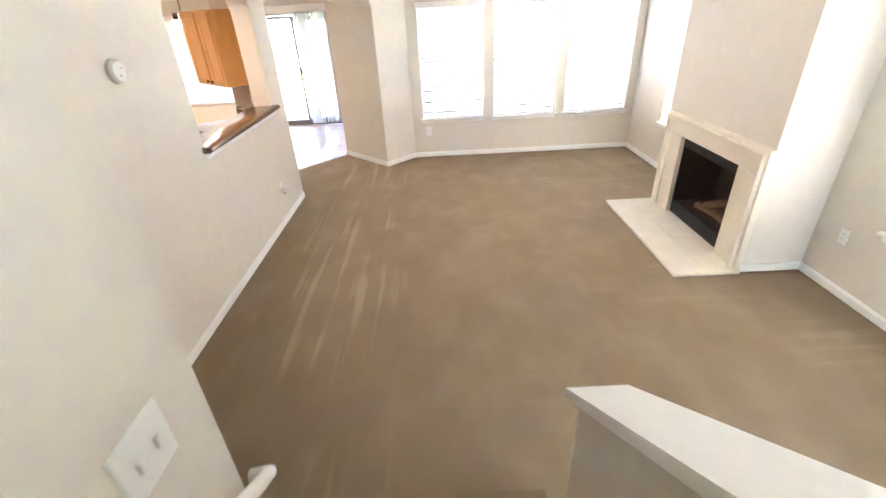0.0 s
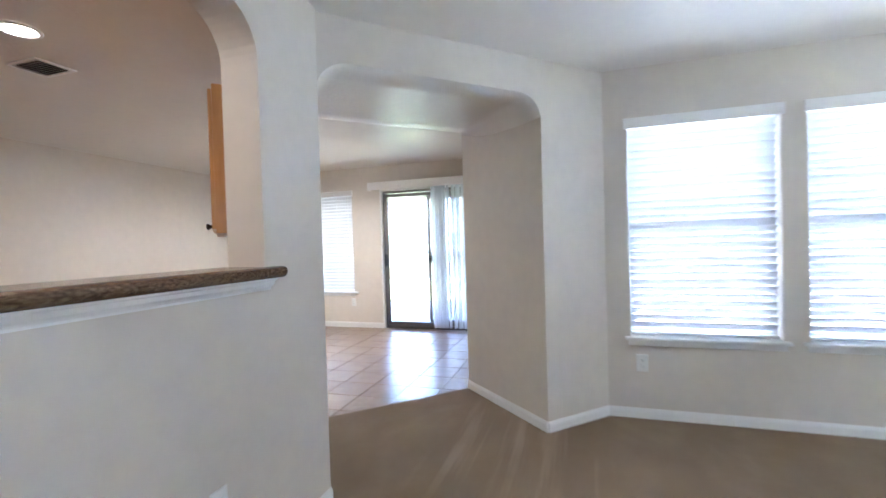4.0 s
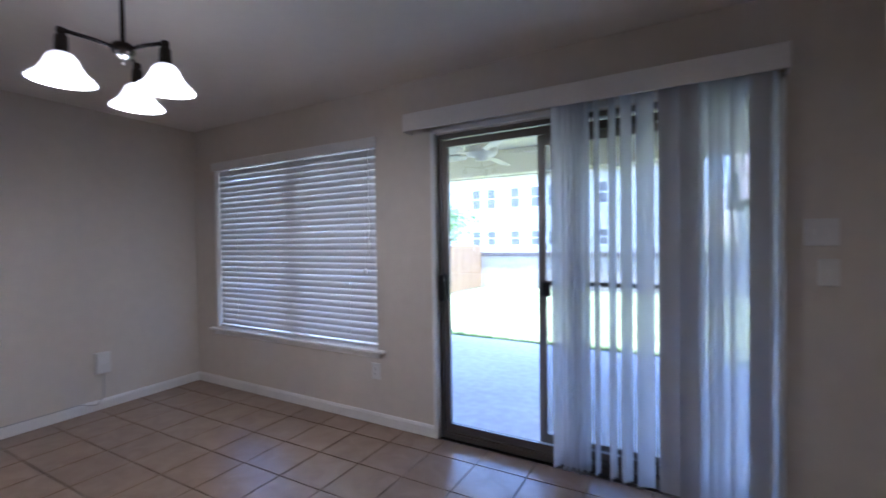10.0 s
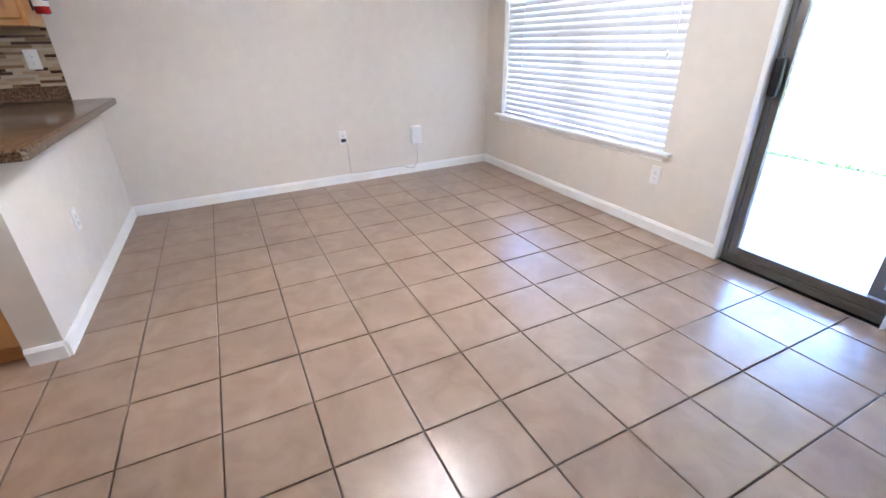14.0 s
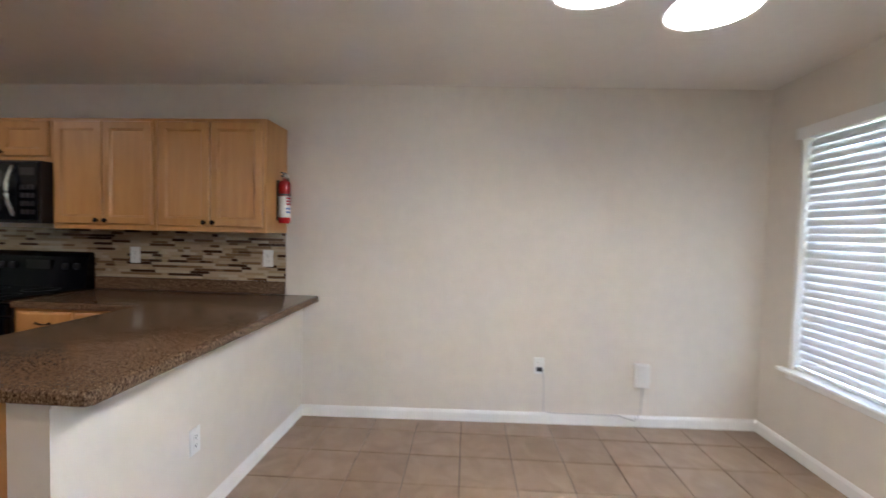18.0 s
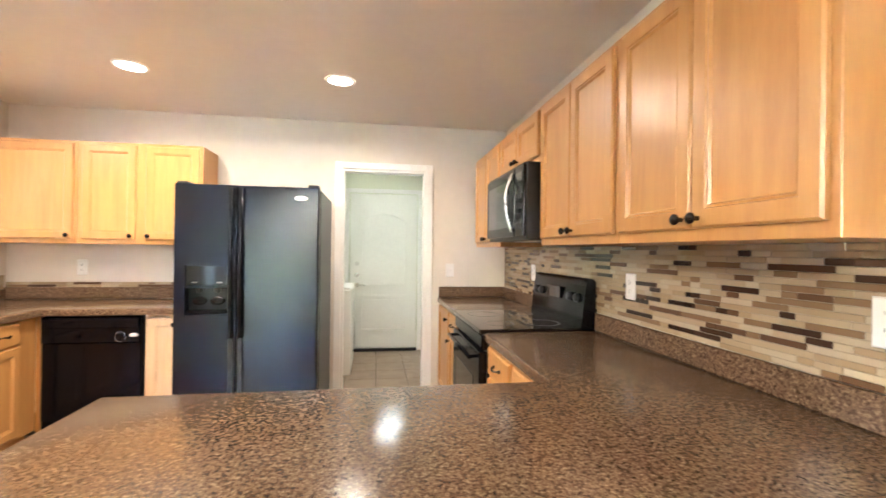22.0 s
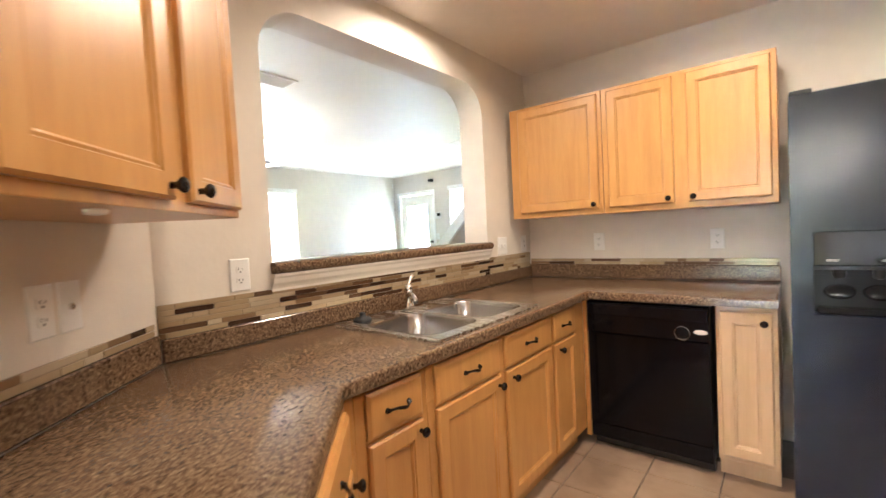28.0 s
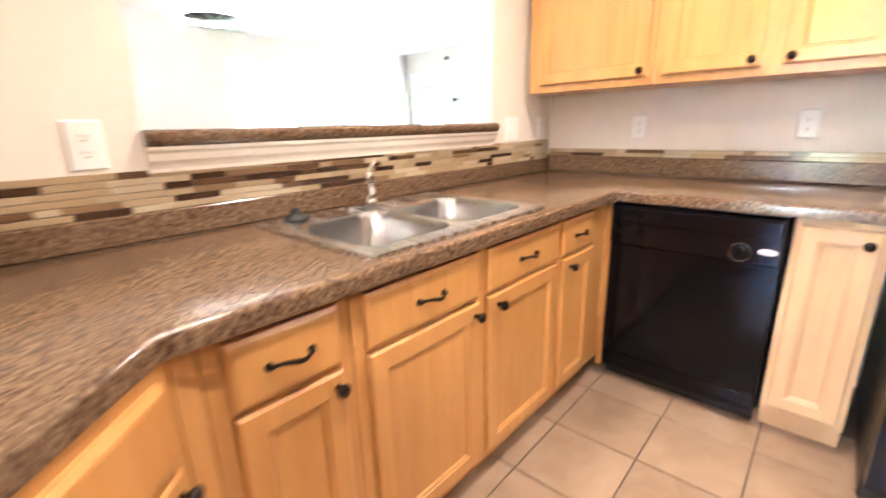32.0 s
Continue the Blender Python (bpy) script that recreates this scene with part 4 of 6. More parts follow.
part("seam", box(-2.82, -2.16, 4.9755, 4.9765, 0.0430, 0.0432), GROUT, wt, "pale seam line")
wt = worktop("range_worktop", [(-6.215, 4.325), (-5.59, 4.325), (-5.59, 5.16), (-4.26, 5.16), (-4.26, 6.08), (-4.275, 6.095), (-6.215, 6.065)], [], "speckled brown granite peninsula bar top")
part("upstand", box(-6.215, -6.197, 4.325, 5.815, 0.044, 0.138, bev=0.004), GRANITE, wt)
wt = worktop("corner_worktop", [(-6.215, 2.603), (-5.59, 2.603), (-5.59, 3.555), (-6.215, 3.555)], [], "speckled brown granite worktop beside the range")
part("upstand", box(-6.215, -6.197, 2.622, 3.555, 0.044, 0.138, bev=0.004), GRANITE, wt)
part("upstand", box(-6.215, -5.60, 2.603, 2.621, 0.044, 0.138, bev=0.004), GRANITE, wt)
structure("half_wall", box(-6.22, -4.29, 5.80, 5.94, 0, 0.862), WALL, "cream half wall under the peninsula bar", "wall")
structure("trim", box(-6.20, -4.285, 5.938, 5.952, 0.838, 0.8615, bev=0.003), WALL, "thin cream trim under the bar top", "trim")

# pass-through ledge, the same stone, with painted mouldings below
lg = thing("ledge", (0, 0, 1.165), "brown granite ledge across the pass-through with painted moulding", "ledge")
prof = [(KW - 0.001, 0), (KW - 0.002, -0.010), (KW - 0.030, -0.010), (KW - 0.042, 0.0), (KW - 0.046, 0.013), (KW - 0.042, 0.026), (KW - 0.03, 0.034), (LW, 0.034), (LW, 0)]
part("slab", prism(bmesh.new(), prof, [], lambda p, q, w: (p, 3.20 + w, q), 1.575), GRANITE, lg, smooth=True)
prof = [(LW + 0.0005, 0.034), (LW + 0.055, 0.034), (LW + 0.068, 0.027), (LW + 0.073, 0.013), (LW + 0.068, -0.001), (LW + 0.055, -0.010), (LW + 0.0005, -0.010)]
part("nosing", prism(bmesh.new(), prof, [], lambda p, q, w: (p, 3.165 + w, q), 1.648), GRANITE, lg, smooth=True)
for xa, n in ((KW, -1), (LW, 1)):
    prof = [(0, 0), (0.048, 0), (0.046, -0.012), (0.036, -0.022), (0.030, -0.045), (0.018, -0.060), (0.012, -0.072), (0.012, -0.084), (0, -0.084)]
    if n < 0:
        prof = [(p * 0.75, q * 0.82) for p, q in prof]
    else:
        prof = [(p, q * 0.58) for p, q in prof]
    bm = prism(bmesh.new(), prof, [], lambda p, q, w: (xa + n * (p + 0.0005), 3.205 + w, q - 0.0105), 1.575)
    part("moulding", bm, TRIM if n > 0 else WALL, lg, "white painted moulding" if n > 0 else "")

# double sink
sk = thing("sink", (-2.5525, 4.1625, 0.905), "stainless steel double bowl sink set into the worktop", "sink", turn=0)


def round_rect(x0, x1, y0, y1, r, n=5):
    c = ((x1 - r, y1 - r, 0), (x0 + r, y1 - r, 90), (x0 + r, y0 + r, 180), (x1 - r, y0 + r, 270))
    return [(cx + r * math.cos(radians(a0 + 90 * i / n)), cy + r * math.sin(radians(a0 + 90 * i / n))) for cx, cy, a0 in c for i in range(n + 1)]


bowls = [(-0.19, 0.20, -0.355, -0.014), (-0.19, 0.20, 0.014, 0.345)]
part("rim", prism(bmesh.new(), round_rect(-0.245, 0.335, -0.40, 0.385, 0.03), [round_rect(*b, 0.07) for b in bowls], lambda u, v, w: (u, v, 0.001 + w), 0.006), STEEL, sk)
for b in bowls:
    bm = bmesh.new()
    loops = []
    for s, z, r in ((0.0, 0.006, 0.07), (0.006, -0.01, 0.07), (0.014, -0.13, 0.065), (0.035, -0.158, 0.05), (0.09, -0.165, 0.03)):
        loops.append([bm.verts.new((u, v, z)) for u, v in round_rect(b[0] + s, b[1] - s, b[2] + s, b[3] - s, r)])
    for p, q in zip(loops, loops[1:]):
        for i in range(len(p)):
            bm.faces.new((p[i], p[(i + 1) % len(p)], q[(i + 1) % len(p)], q[i]))
    bm.faces.new(loops[-1])
    bmesh.ops.recalc_face_normals(bm, faces=bm.faces)
    bmesh.ops.reverse_faces(bm, faces=bm.faces)
    bw = part("bowl", bm, BASIN, sk, smooth=True)
    part("drain", lathe(bmesh.new(), [(0.042, 0), (0.042, 0.003), (0.030, 0.004), (0.028, 0.001)], 20, Matrix.Translation(((b[0] + b[1]) / 2, (b[2] + b[3]) / 2, -0.1645))), CHROME, bw)

# faucet
fc = thing("faucet", (-2.265, 4.12, 0.911), "chrome single-lever kitchen faucet behind the sink", "faucet")
part("deck_plate", prism(bmesh.new(), round_rect(-0.028, 0.028, -0.115, 0.115, 0.027), [], lambda u, v, w: (u, v, 0.0005 + w), 0.012), CHROME, fc, smooth=True)
part("column", lathe(bmesh.new(), [(0.030, 0.012), (0.024, 0.020), (0.019, 0.040), (0.0175, 0.085), (0.020, 0.092), (0.020, 0.112), (0.016, 0.122), (0.005, 0.125)], 20), CHROME, fc, smooth=True)
part("spout", tube(bmesh.new(), [(0, 0, 0.060), (-0.030, 0.022, 0.078), (-0.080, 0.058, 0.082), (-0.120, 0.086, 0.070), (-0.130, 0.093, 0.054)], [0.015, 0.013, 0.012, 0.012, 0.013], 12), CHROME, fc, smooth=True)
part("lever", tube(bmesh.new(), [(0, 0, 0.118), (0.004, -0.012, 0.134), (0.008, -0.028, 0.150), (0.010, -0.046, 0.160)], [0.011, 0.008, 0.009, 0.012], 10), CHROME, fc, "chrome lever tilted back", smooth=True)
st = thing("sink_stopper", (-2.275, 4.43, 0.912), "black rubber sink stopper lying on the sink rim", "stopper")
part("disc", lathe(bmesh.new(), [(0.040, 0.0005), (0.042, 0.006), (0.036, 0.014), (0.016, 0.018), (0.012, 0.030), (0.014, 0.036), (0.004, 0.04)], 20), RUBBER, st, smooth=True)

# dishwasher: local x runs along -x, front at y = 0
dw = thing("dishwasher", (-2.822, 3.215, 0), "black built-in dishwasher under the worktop", "dishwasher", turn=180)
part("body", box(0.003, 0.612, 0.012, 0.58, 0.058, 0.855), BLACKMATT, dw)
part("kick_panel", box(0.006, 0.61, 0.045, 0.06, 0.002, 0.058), BLACKMATT, dw)
part("lower_panel", box(0.004, 0.611, -0.012, 0.012, 0.06, 0.142, bev=0.004, seg=2), BLACKGLOSS, dw)
part("door", box(0.004, 0.611, -0.016, 0.012, 0.147, 0.668, bev=0.005, seg=2), BLACKGLOSS, dw)
cp = part("control_panel", loft_rect(bmesh.new(), 0.004, 0.611, 0.672, 0.85, [(0, 0.012), (0, -0.022), (0.006, -0.03), (0.012, -0.03)]), BLACKGLOSS, dw)
part("handle_recess", box(0.012, 0.603, -0.038, -0.03, 0.775, 0.838, bev=0.003), BLACKGLOSS, cp)
part("dial", lathe(bmesh.new(), [(0.034, 0.0), (0.034, 0.004), (0.026, 0.006), (0.024, 0.012), (0.02, 0.013)], 24, Matrix.Translation((0.49, -0.030, 0.713)) @ Matrix.Rotation(radians(90), 4, "X")), BLACKGLOSS, cp, "round black dial", smooth=True)
ring = bmesh.new()
tube(ring, [(0.49 + 0.034 * math.cos(2 * math.pi * i / 24), -0.0345, 0.713 + 0.034 * math.sin(2 * math.pi * i / 24)) for i in range(25)], 0.0014, 6)
part("dial_ring", ring, CHROME, cp, "bright ring round the dial")
part("badge", lathe(bmesh.new(), [(0.02, 0.0), (0.02, 0.002), (0.016, 0.003)], 20, Matrix.Translation((0.572, -0.030, 0.724)) @ Matrix.Rotation(radians(90), 4, "X") @ Matrix.Diagonal((1.5, 0.6, 1, 1))), LABELWHITE, cp, "pale oval badge")
for i in range(4):
    part("button", box(0.30 + i * 0.022, 0.316 + i * 0.022, -0.032, -0.030, 0.712, 0.722), BLACKGLOSS, cp)

# fridge: local x runs along -x, front at y = 0
fr = thing("fridge", (-3.745, 3.50, 0), "black textured side-by-side fridge with water dispenser", "fridge", turn=180)
part("cabinet", box(0.0, 0.905, 0.075, 0.82, 0.02, 1.735, bev=0.006, seg=2), BLACKMATT, fr)
part("kick_grille", box(0.01, 0.895, 0.09, 0.11, 0.0, 0.10), BLACKMATT, fr)
dz = (0.865, 1.225)
bm = prism(bmesh.new(), rect(0.003, 0.376, 0.11, 1.74), [rect(0.052, 0.347, *dz)], lambda u, v, w: (u, 0.002 + w, v), 0.07)
d1 = part("freezer_door", bm, FRIDGE, fr, "textured black freezer door")
d2 = part("fridge_door", loft_rect(bmesh.new(), 0.382, 0.902, 0.11, 1.74, [(0, 0.072), (0, 0.012), (0.004, 0.004), (0.012, 0.0)]), FRIDGE, fr, "textured black fridge door")
dp = part("dispenser", prism(bmesh.new(), rect(0.046, 0.353, dz[0] - 0.006, dz[1] + 0.006), [rect(0.070, 0.330, 0.895, 1.068), rect(0.070, 0.330, 1.082, 1.212)], lambda u, v, w: (u, -0.006 + w, v), 0.012), FRIDGE, d1, "black ice and water dispenser")
bm = bx(bmesh.new(), 0.070, 0.330, 0.066, 0.071, 0.895, 1.068)
bx(bm, 0.066, 0.070, 0.003, 0.071, 0.895, 1.068)
bx(bm, 0.330, 0.334, 0.003, 0.071, 0.895, 1.068)
bx(bm, 0.066, 0.334, 0.003, 0.071, 0.891, 0.895)
bx(bm, 0.066, 0.334, 0.003, 0.071, 1.068, 1.073)
part("dispenser_cavity", bm, DISPENSER, d1)
for x in (0.145, 0.255):
    pd = part("paddle", lathe(bmesh.new(), [(0.046, 0), (0.048, 0.006), (0.040, 0.016), (0.012, 0.019)], 18, Matrix.Translation((x, 0.050, 0.978)) @ Matrix.Rotation(radians(72), 4, "X") @ Matrix.Diagonal((1, 0.62, 1, 1))), BLACKGLOSS, d1, "glossy black dispenser paddle", smooth=True)
    part("spout", lathe(bmesh.new(), [(0.020, 1.068), (0.020, 1.045), (0.014, 1.032), (0.006, 1.03)], 14, Matrix.Translation((x, 0.040, 0))), BLACKMATT, d1, smooth=True)
tray = part("drip_tray", box(0.078, 0.322, 0.004, 0.062, 0.8955, 0.922, bev=0.006, seg=2), BLACKGLOSS, d1, "black drip tray with a bright front lip")
part("tray_lip", box(0.082, 0.318, 0.0015, 0.004, 0.914, 0.920), BLACKGLOSS, tray)
cs = part("control_strip", box(0.0705, 0.3295, 0.010, 0.03, 1.083, 1.211, bev=0.002), BLACKGLASS, d1, "glossy black control strip")
for x in (0.125, 0.275):
    part("button", box(x - 0.018, x + 0.018, 0.006, 0.010, 1.098, 1.106, bev=0.001), CORD, cs)
for x, ob in ((0.350, d1), (0.412, d2)):
    h = loft_rect(bmesh.new(), x - 0.014, x + 0.014, 0.74, 1.72, [(0.002, 0.0), (0.0, -0.026), (0.004, -0.038), (0.010, -0.041)])
    part("handle", h, BLACKGLOSS, ob, "long black door handle", smooth=True)
    part("edge_trim", box(x - 0.013, x + 0.013, -0.006, 0.0015, 0.115, 0.738, bev=0.002), BLACKMATT, ob)
part("badge", lathe(bmesh.new(), [(0.03, 0), (0.03, 0.002), (0.024, 0.003)], 22, Matrix.Translation((0.785, 0.0, 1.665)) @ Matrix.Rotation(radians(90), 4, "X") @ Matrix.Diagonal((1.5, 0.55, 1, 1))), LABELWHITE, d2, "pale oval badge")
for x in (0.04, 0.86):
    part("hinge_cover", box(x - 0.035, x + 0.035, 0.02, 0.12, 1.737, 1.76, bev=0.006, seg=2), BLACKMATT, fr)

# range: local x runs along +y, front at y = 0, facing +x
rg_ = thing("range", (-5.575, 3.565, 0), "black freestanding electric range with a glass cooktop", "range", turn=90)
part("body", box(0.002, 0.753, 0.03, 0.62, 0.09, 0.895), BLACKMATT, rg_)
part("storage_drawer", box(0.006, 0.749, 0.0, 0.03, 0.10, 0.235, bev=0.004), BLACKGLOSS, rg_)
od = part("oven_door", box(0.006, 0.749, -0.012, 0.03, 0.245, 0.80, bev=0.006, seg=2), BLACKGLOSS, rg_)
part("window", box(0.14, 0.615, -0.0145, -0.011, 0.36, 0.64, bev=0.001), BLACKGLASS, od, "dark oven window")
hb = tube(bmesh.new(), [(0.06, -0.052, 0.765), (0.695, -0.052, 0.765)], 0.012, 12)
for x in (0.075, 0.68):
    tube(hb, [(x, -0.052, 0.765), (x, -0.01, 0.765)], 0.009, 8)
part("handle", hb, BLACKGLOSS, od, "black bar handle", smooth=True)
part("front_rail", box(0.004, 0.751, 0.0, 0.05, 0.81, 0.885, bev=0.008, seg=2), BLACKGLOSS, rg_)
ct = part("cooktop", box(0.0, 0.755, -0.012, 0.56, 0.895, 0.918, bev=0.006, seg=2), BLACKGLASS, rg_, "black glass cooktop")
for x, y, r_ in ((0.20, 0.15, 0.105), (0.56, 0.15, 0.085), (0.20, 0.40, 0.08), (0.56, 0.40, 0.105)):
    part("burner_ring", lathe(bmesh.new(), [(r_, 0), (r_, 0.0006), (r_ - 0.004, 0.0006), (r_ - 0.004, 0)], 40, Matrix.Translation((x, y, 0.918)), close=False), BLACKMATT, ct)
bg = bmesh.new()
prism(bg, [(0.548, 0.90), (0.632, 0.90), (0.632, 1.165), (0.622, 1.180), (0.605, 1.184), (0.588, 1.174), (0.576, 1.145), (0.562, 1.05)], [], lambda u, v, w: (w, u, v), 0.755)
bgp = part("backguard", bg, BLACKGLOSS, rg_, "black control backguard")
for x in (0.075, 0.165, 0.59, 0.68):
    part("knob", lathe(bmesh.new(), [(0.026, 0), (0.024, 0.012), (0.019, 0.020), (0.01, 0.022)], 20, Matrix.Translation((x, 0.562, 1.075)) @ Matrix.Rotation(radians(83), 4, "X")), BLACKMATT, bgp, smooth=True)
part("display", box(0.28, 0.47, 0.552, 0.56, 1.05, 1.12, bev=0.001), BLACKGLASS, bgp)

# microwave over the range
mw = thing("microwave", (-5.82, 3.545, 1.392), "black over-range microwave with a curved steel handle", "microwave", turn=90)
part("body", box(0.002, 0.75, 0.0, 0.395, 0.0, 0.42, bev=0.004), BLACKMATT, mw)
md = part("door", box(0.004, 0.60, -0.022, 0.0, 0.02, 0.405, bev=0.006, seg=2), BLACKGLOSS, mw)
part("window", box(0.06, 0.50, -0.0245, -0.021, 0.075, 0.35, bev=0.001), BLACKGLASS, md)
cpn = part("control_panel", box(0.604, 0.748, -0.02, 0.0, 0.02, 0.405, bev=0.005, seg=2), BLACKGLOSS, mw)
part("display", box(0.625, 0.73, -0.0225, -0.0195, 0.32, 0.37), BLACKGLASS, cpn)
for i in range(4):
    for j in range(3):
        part("button", box(0.628 + j * 0.036, 0.655 + j * 0.036, -0.0225, -0.0195, 0.06 + i * 0.055, 0.09 + i * 0.055, bev=0.001), BLACKMATT, cpn)
part("handle", tube(bmesh.new(), [(0.575, -0.022 - 0.045 * math.sin(math.pi * i / 14), 0.05 + 0.33 * i / 14) for i in range(15)], 0.011, 10), STEEL, md, "curved steel handle", smooth=True)
part("vent_grille", box(0.02, 0.73, -0.012, 0.0, 0.405, 0.418), BLACKMATT, mw)
part("lamp_lens", box(0.25, 0.50, 0.1, 0.2, -0.003, 0.0), PLATE, mw)

# fire extinguisher hung on the cabinet's end
fe = thing("fire_extinguisher", (-6.066, 5.868, 1.430), "small red fire extinguisher with a printed label on a bracket", "extinguisher")
part("cylinder", lathe(bmesh.new(), [(0.034, 0.0), (0.039, 0.006), (0.040, 0.24), (0.040, 0.276), (0.037, 0.288), (0.028, 0.295), (0.017, 0.298)], 28), RED, fe, smooth=True)
part("label", lathe(bmesh.new(), [(0.0405, 0.042), (0.0406, 0.188)], 28, close=False), LABELWHITE, fe, "white printed label", smooth=True)
for i in range(5):
    bm = bmesh.new()
    n0 = [(0.0411 * math.cos(radians(a)), 0.0411 * math.sin(radians(a))) for a in range(35, 96, 10)]
    zb = 0.182 - i * (0.02 if i < 3 else 0.024)
    vs = [[bm.verts.new((x, y, z)) for x, y in n0] for z in (zb - 0.014, zb)]
    for k in range(len(n0) - 1):
        bm.faces.new((vs[0][k], vs[0][k + 1], vs[1][k + 1], vs[1][k]))
    part("print_bar", bm, RED if i < 3 else LABELBLUE, fe)
part("valve", lathe(bmesh.new(), [(0.017, 0.298), (0.017, 0.318), (0.022, 0.322), (0.022, 0.338), (0.012, 0.345)], 18), CHROME, fe, smooth=True)
part("lever", box(-0.012, 0.055, -0.011, 0.011, 0.345, 0.354, bev=0.003), BLACKMATT, fe)
part("carry_handle", box(-0.012, 0.05, -0.010, 0.010, 0.322, 0.330, bev=0.003), BLACKMATT, fe)
part("hose", tube(bmesh.new(), [(-0.02, 0, 0.33), (-0.05, 0, 0.325), (-0.056, 0, 0.28), (-0.056, 0, 0.18)], 0.009, 10), RUBBER, fe, smooth=True)
part("gauge", lathe(bmesh.new(), [(0.012, 0), (0.012, 0.008), (0.008, 0.009)], 14, Matrix.Translation((0, 0.02, 0.328)) @ Matrix.Rotation(radians(-90), 4, "X")), LABELWHITE, fe)
part("bracket", box(-0.02, 0.02, -0.050, -0.039, 0.02, 0.30), BLACKMATT, fe)
part("strap", lathe(bmesh.new(), [(0.0412, 0.193), (0.0412, 0.205)], 28, close=False), BLACKMATT, fe)

# ---- living room, dining room, stairs, small fittings ----


def plate(at, turn, kind, label, gang=1):
    """A wall plate: local x across, -y into the room, z up, centred."""
    ob = thing("wall_outlet" if kind == "outlet" else "wall_switch" if kind == "switch" else "wall_jack", at, label, "outlet" if kind == "outlet" else "switch" if kind == "switch" else "jack", "wall plates", turn=turn)
    w = 0.038 + 0.023 * (gang - 1)
    part("cover_plate", loft_rect(bmesh.new(), -w, w, -0.061, 0.061, [(0, -0.0005), (0, -0.003), (0.004, -0.0065), (0.006, -0.0065)]), PLATE, ob)
    for g in range(gang):
        x = (g - (gang - 1) / 2) * 0.046
        if kind == "outlet":
            for z in (-0.02, 0.02):
                r_ = part("receptacle", prism(bmesh.new(), round_rect(x - 0.016, x + 0.016, z - 0.0135, z + 0.0135, 0.008, 4), [], lambda u, v, q: (u, -0.0085 + q, v), 0.002), PLATE, ob)
                # dark pieces laid on the face stand in for shade in the slots
                s = bx(bmesh.new(), x - 0.0075, x - 0.0055, -0.0092, -0.0083, z - 0.001, z + 0.008)
                bx(s, x + 0.0055, x + 0.0075, -0.0092, -0.0083, z - 0.001, z + 0.006)
                bx(s, x - 0.0025, x + 0.0025, -0.0092, -0.0083, z - 0.010, z - 0.005)
                part("slots", s, SLOT, r_)
        elif kind == "switch":
            part("rocker", box(x - 0.006, x + 0.006, -0.016, -0.006, -0.012, 0.012, bev=0.002), PLATE, ob)
        else:
            part("jack", lathe(bmesh.new(), [(0.008, 0), (0.008, 0.006), (0.004, 0.008)], 10, Matrix.Translation((x, -0.0065, 0)) @ Matrix.Rotation(radians(90), 4, "X")), STEEL, ob)
    return ob


# turn: which way the plate faces (0: -y, 90: +x, 180: +y, -90: -x)
plate((LW, 1.94, 0.37), 90, "outlet", "white wall outlet low on the living room wall")
plate((LW, 4.49, 0.38), 90, "outlet", "white wall outlet with a small plug-in freshener")
plate((-0.36, 6.62, 0.39), 0, "outlet", "white wall outlet under the living room window")
plate((2.70, 2.72, 0.43), -90, "outlet", "white wall outlet beside the chimney breast")
plate((west(7.70), 7.70, 0.43), 90 + math.degrees(math.atan(SKEW)), "outlet", "white wall outlet with a black plug in it")
plate((-4.13, 9.28, 0.39), 0, "outlet", "white wall outlet under the dining window")
plate((-1.60, 9.28, 1.36), 0, "switch", "white double switch plate beside the sliding door", gang=2)
plate((-1.575, 9.28, 1.18), 0, "switch", "white single switch plate beside the sliding door")
plate((-4.97, 5.94, 0.41), 180, "outlet", "white wall outlet on the half wall")
plate((-1.36, 8.35, 0.39), -90, "outlet", "white wall outlet on the dining side wall")
plate((KW, 4.90, 1.165), -90, "outlet", "white outlet above the mosaic strip")
plate((KW, 3.02, 1.165), -90, "switch", "white double switch plate beside the pass-through", gang=2)
plate((KW, 2.71, 1.165), -90, "outlet", "white outlet in the corner beside the pass-through")
plate((-2.69, 2.60, 1.16), 180, "outlet", "white outlet under the wall cabinets")
plate((-3.40, 2.60, 1.16), 180, "outlet", "white outlet beside the fridge")
plate((-5.70, 2.60, 1.15), 180, "switch", "white switch plate beside the doorway")
for sdist, kind, lb in ((0.355, "jack", "white phone jack plate on the angled wall"), (0.44, "outlet", "white outlet on the angled wall")):
    plate((KW - S * sdist, 5.188 + S * sdist, 1.155), -45, kind, lb)
for y, lb in ((5.683, "white double-socket outlet on the mosaic backsplash"), (4.645, "white outlet on the mosaic backsplash"), (3.38, "white outlet on the mosaic behind the range")):
    plate((-6.209, y, 1.17), 90, "outlet", lb)
plate((-0.71, 0.42, 1.43), 90, "switch", "white double switch plate on the stair wall", gang=2)

# plug-in freshener on the outlet
pf = thing("plug_in_freshener", (LW + 0.009, 4.465, 0.375), "white plug-in air freshener in the wall outlet", "freshener", turn=90)
part("case", box(-0.02, 0.02, -0.045, 0.0, -0.035, 0.02, bev=0.010, seg=3), PLATE, pf, smooth=True)
part("bottle", lathe(bmesh.new(), [(0.010, -0.055), (0.013, -0.05), (0.013, -0.034)], 14, Matrix.Translation((0, -0.022, 0))), STEEL, pf, smooth=True)

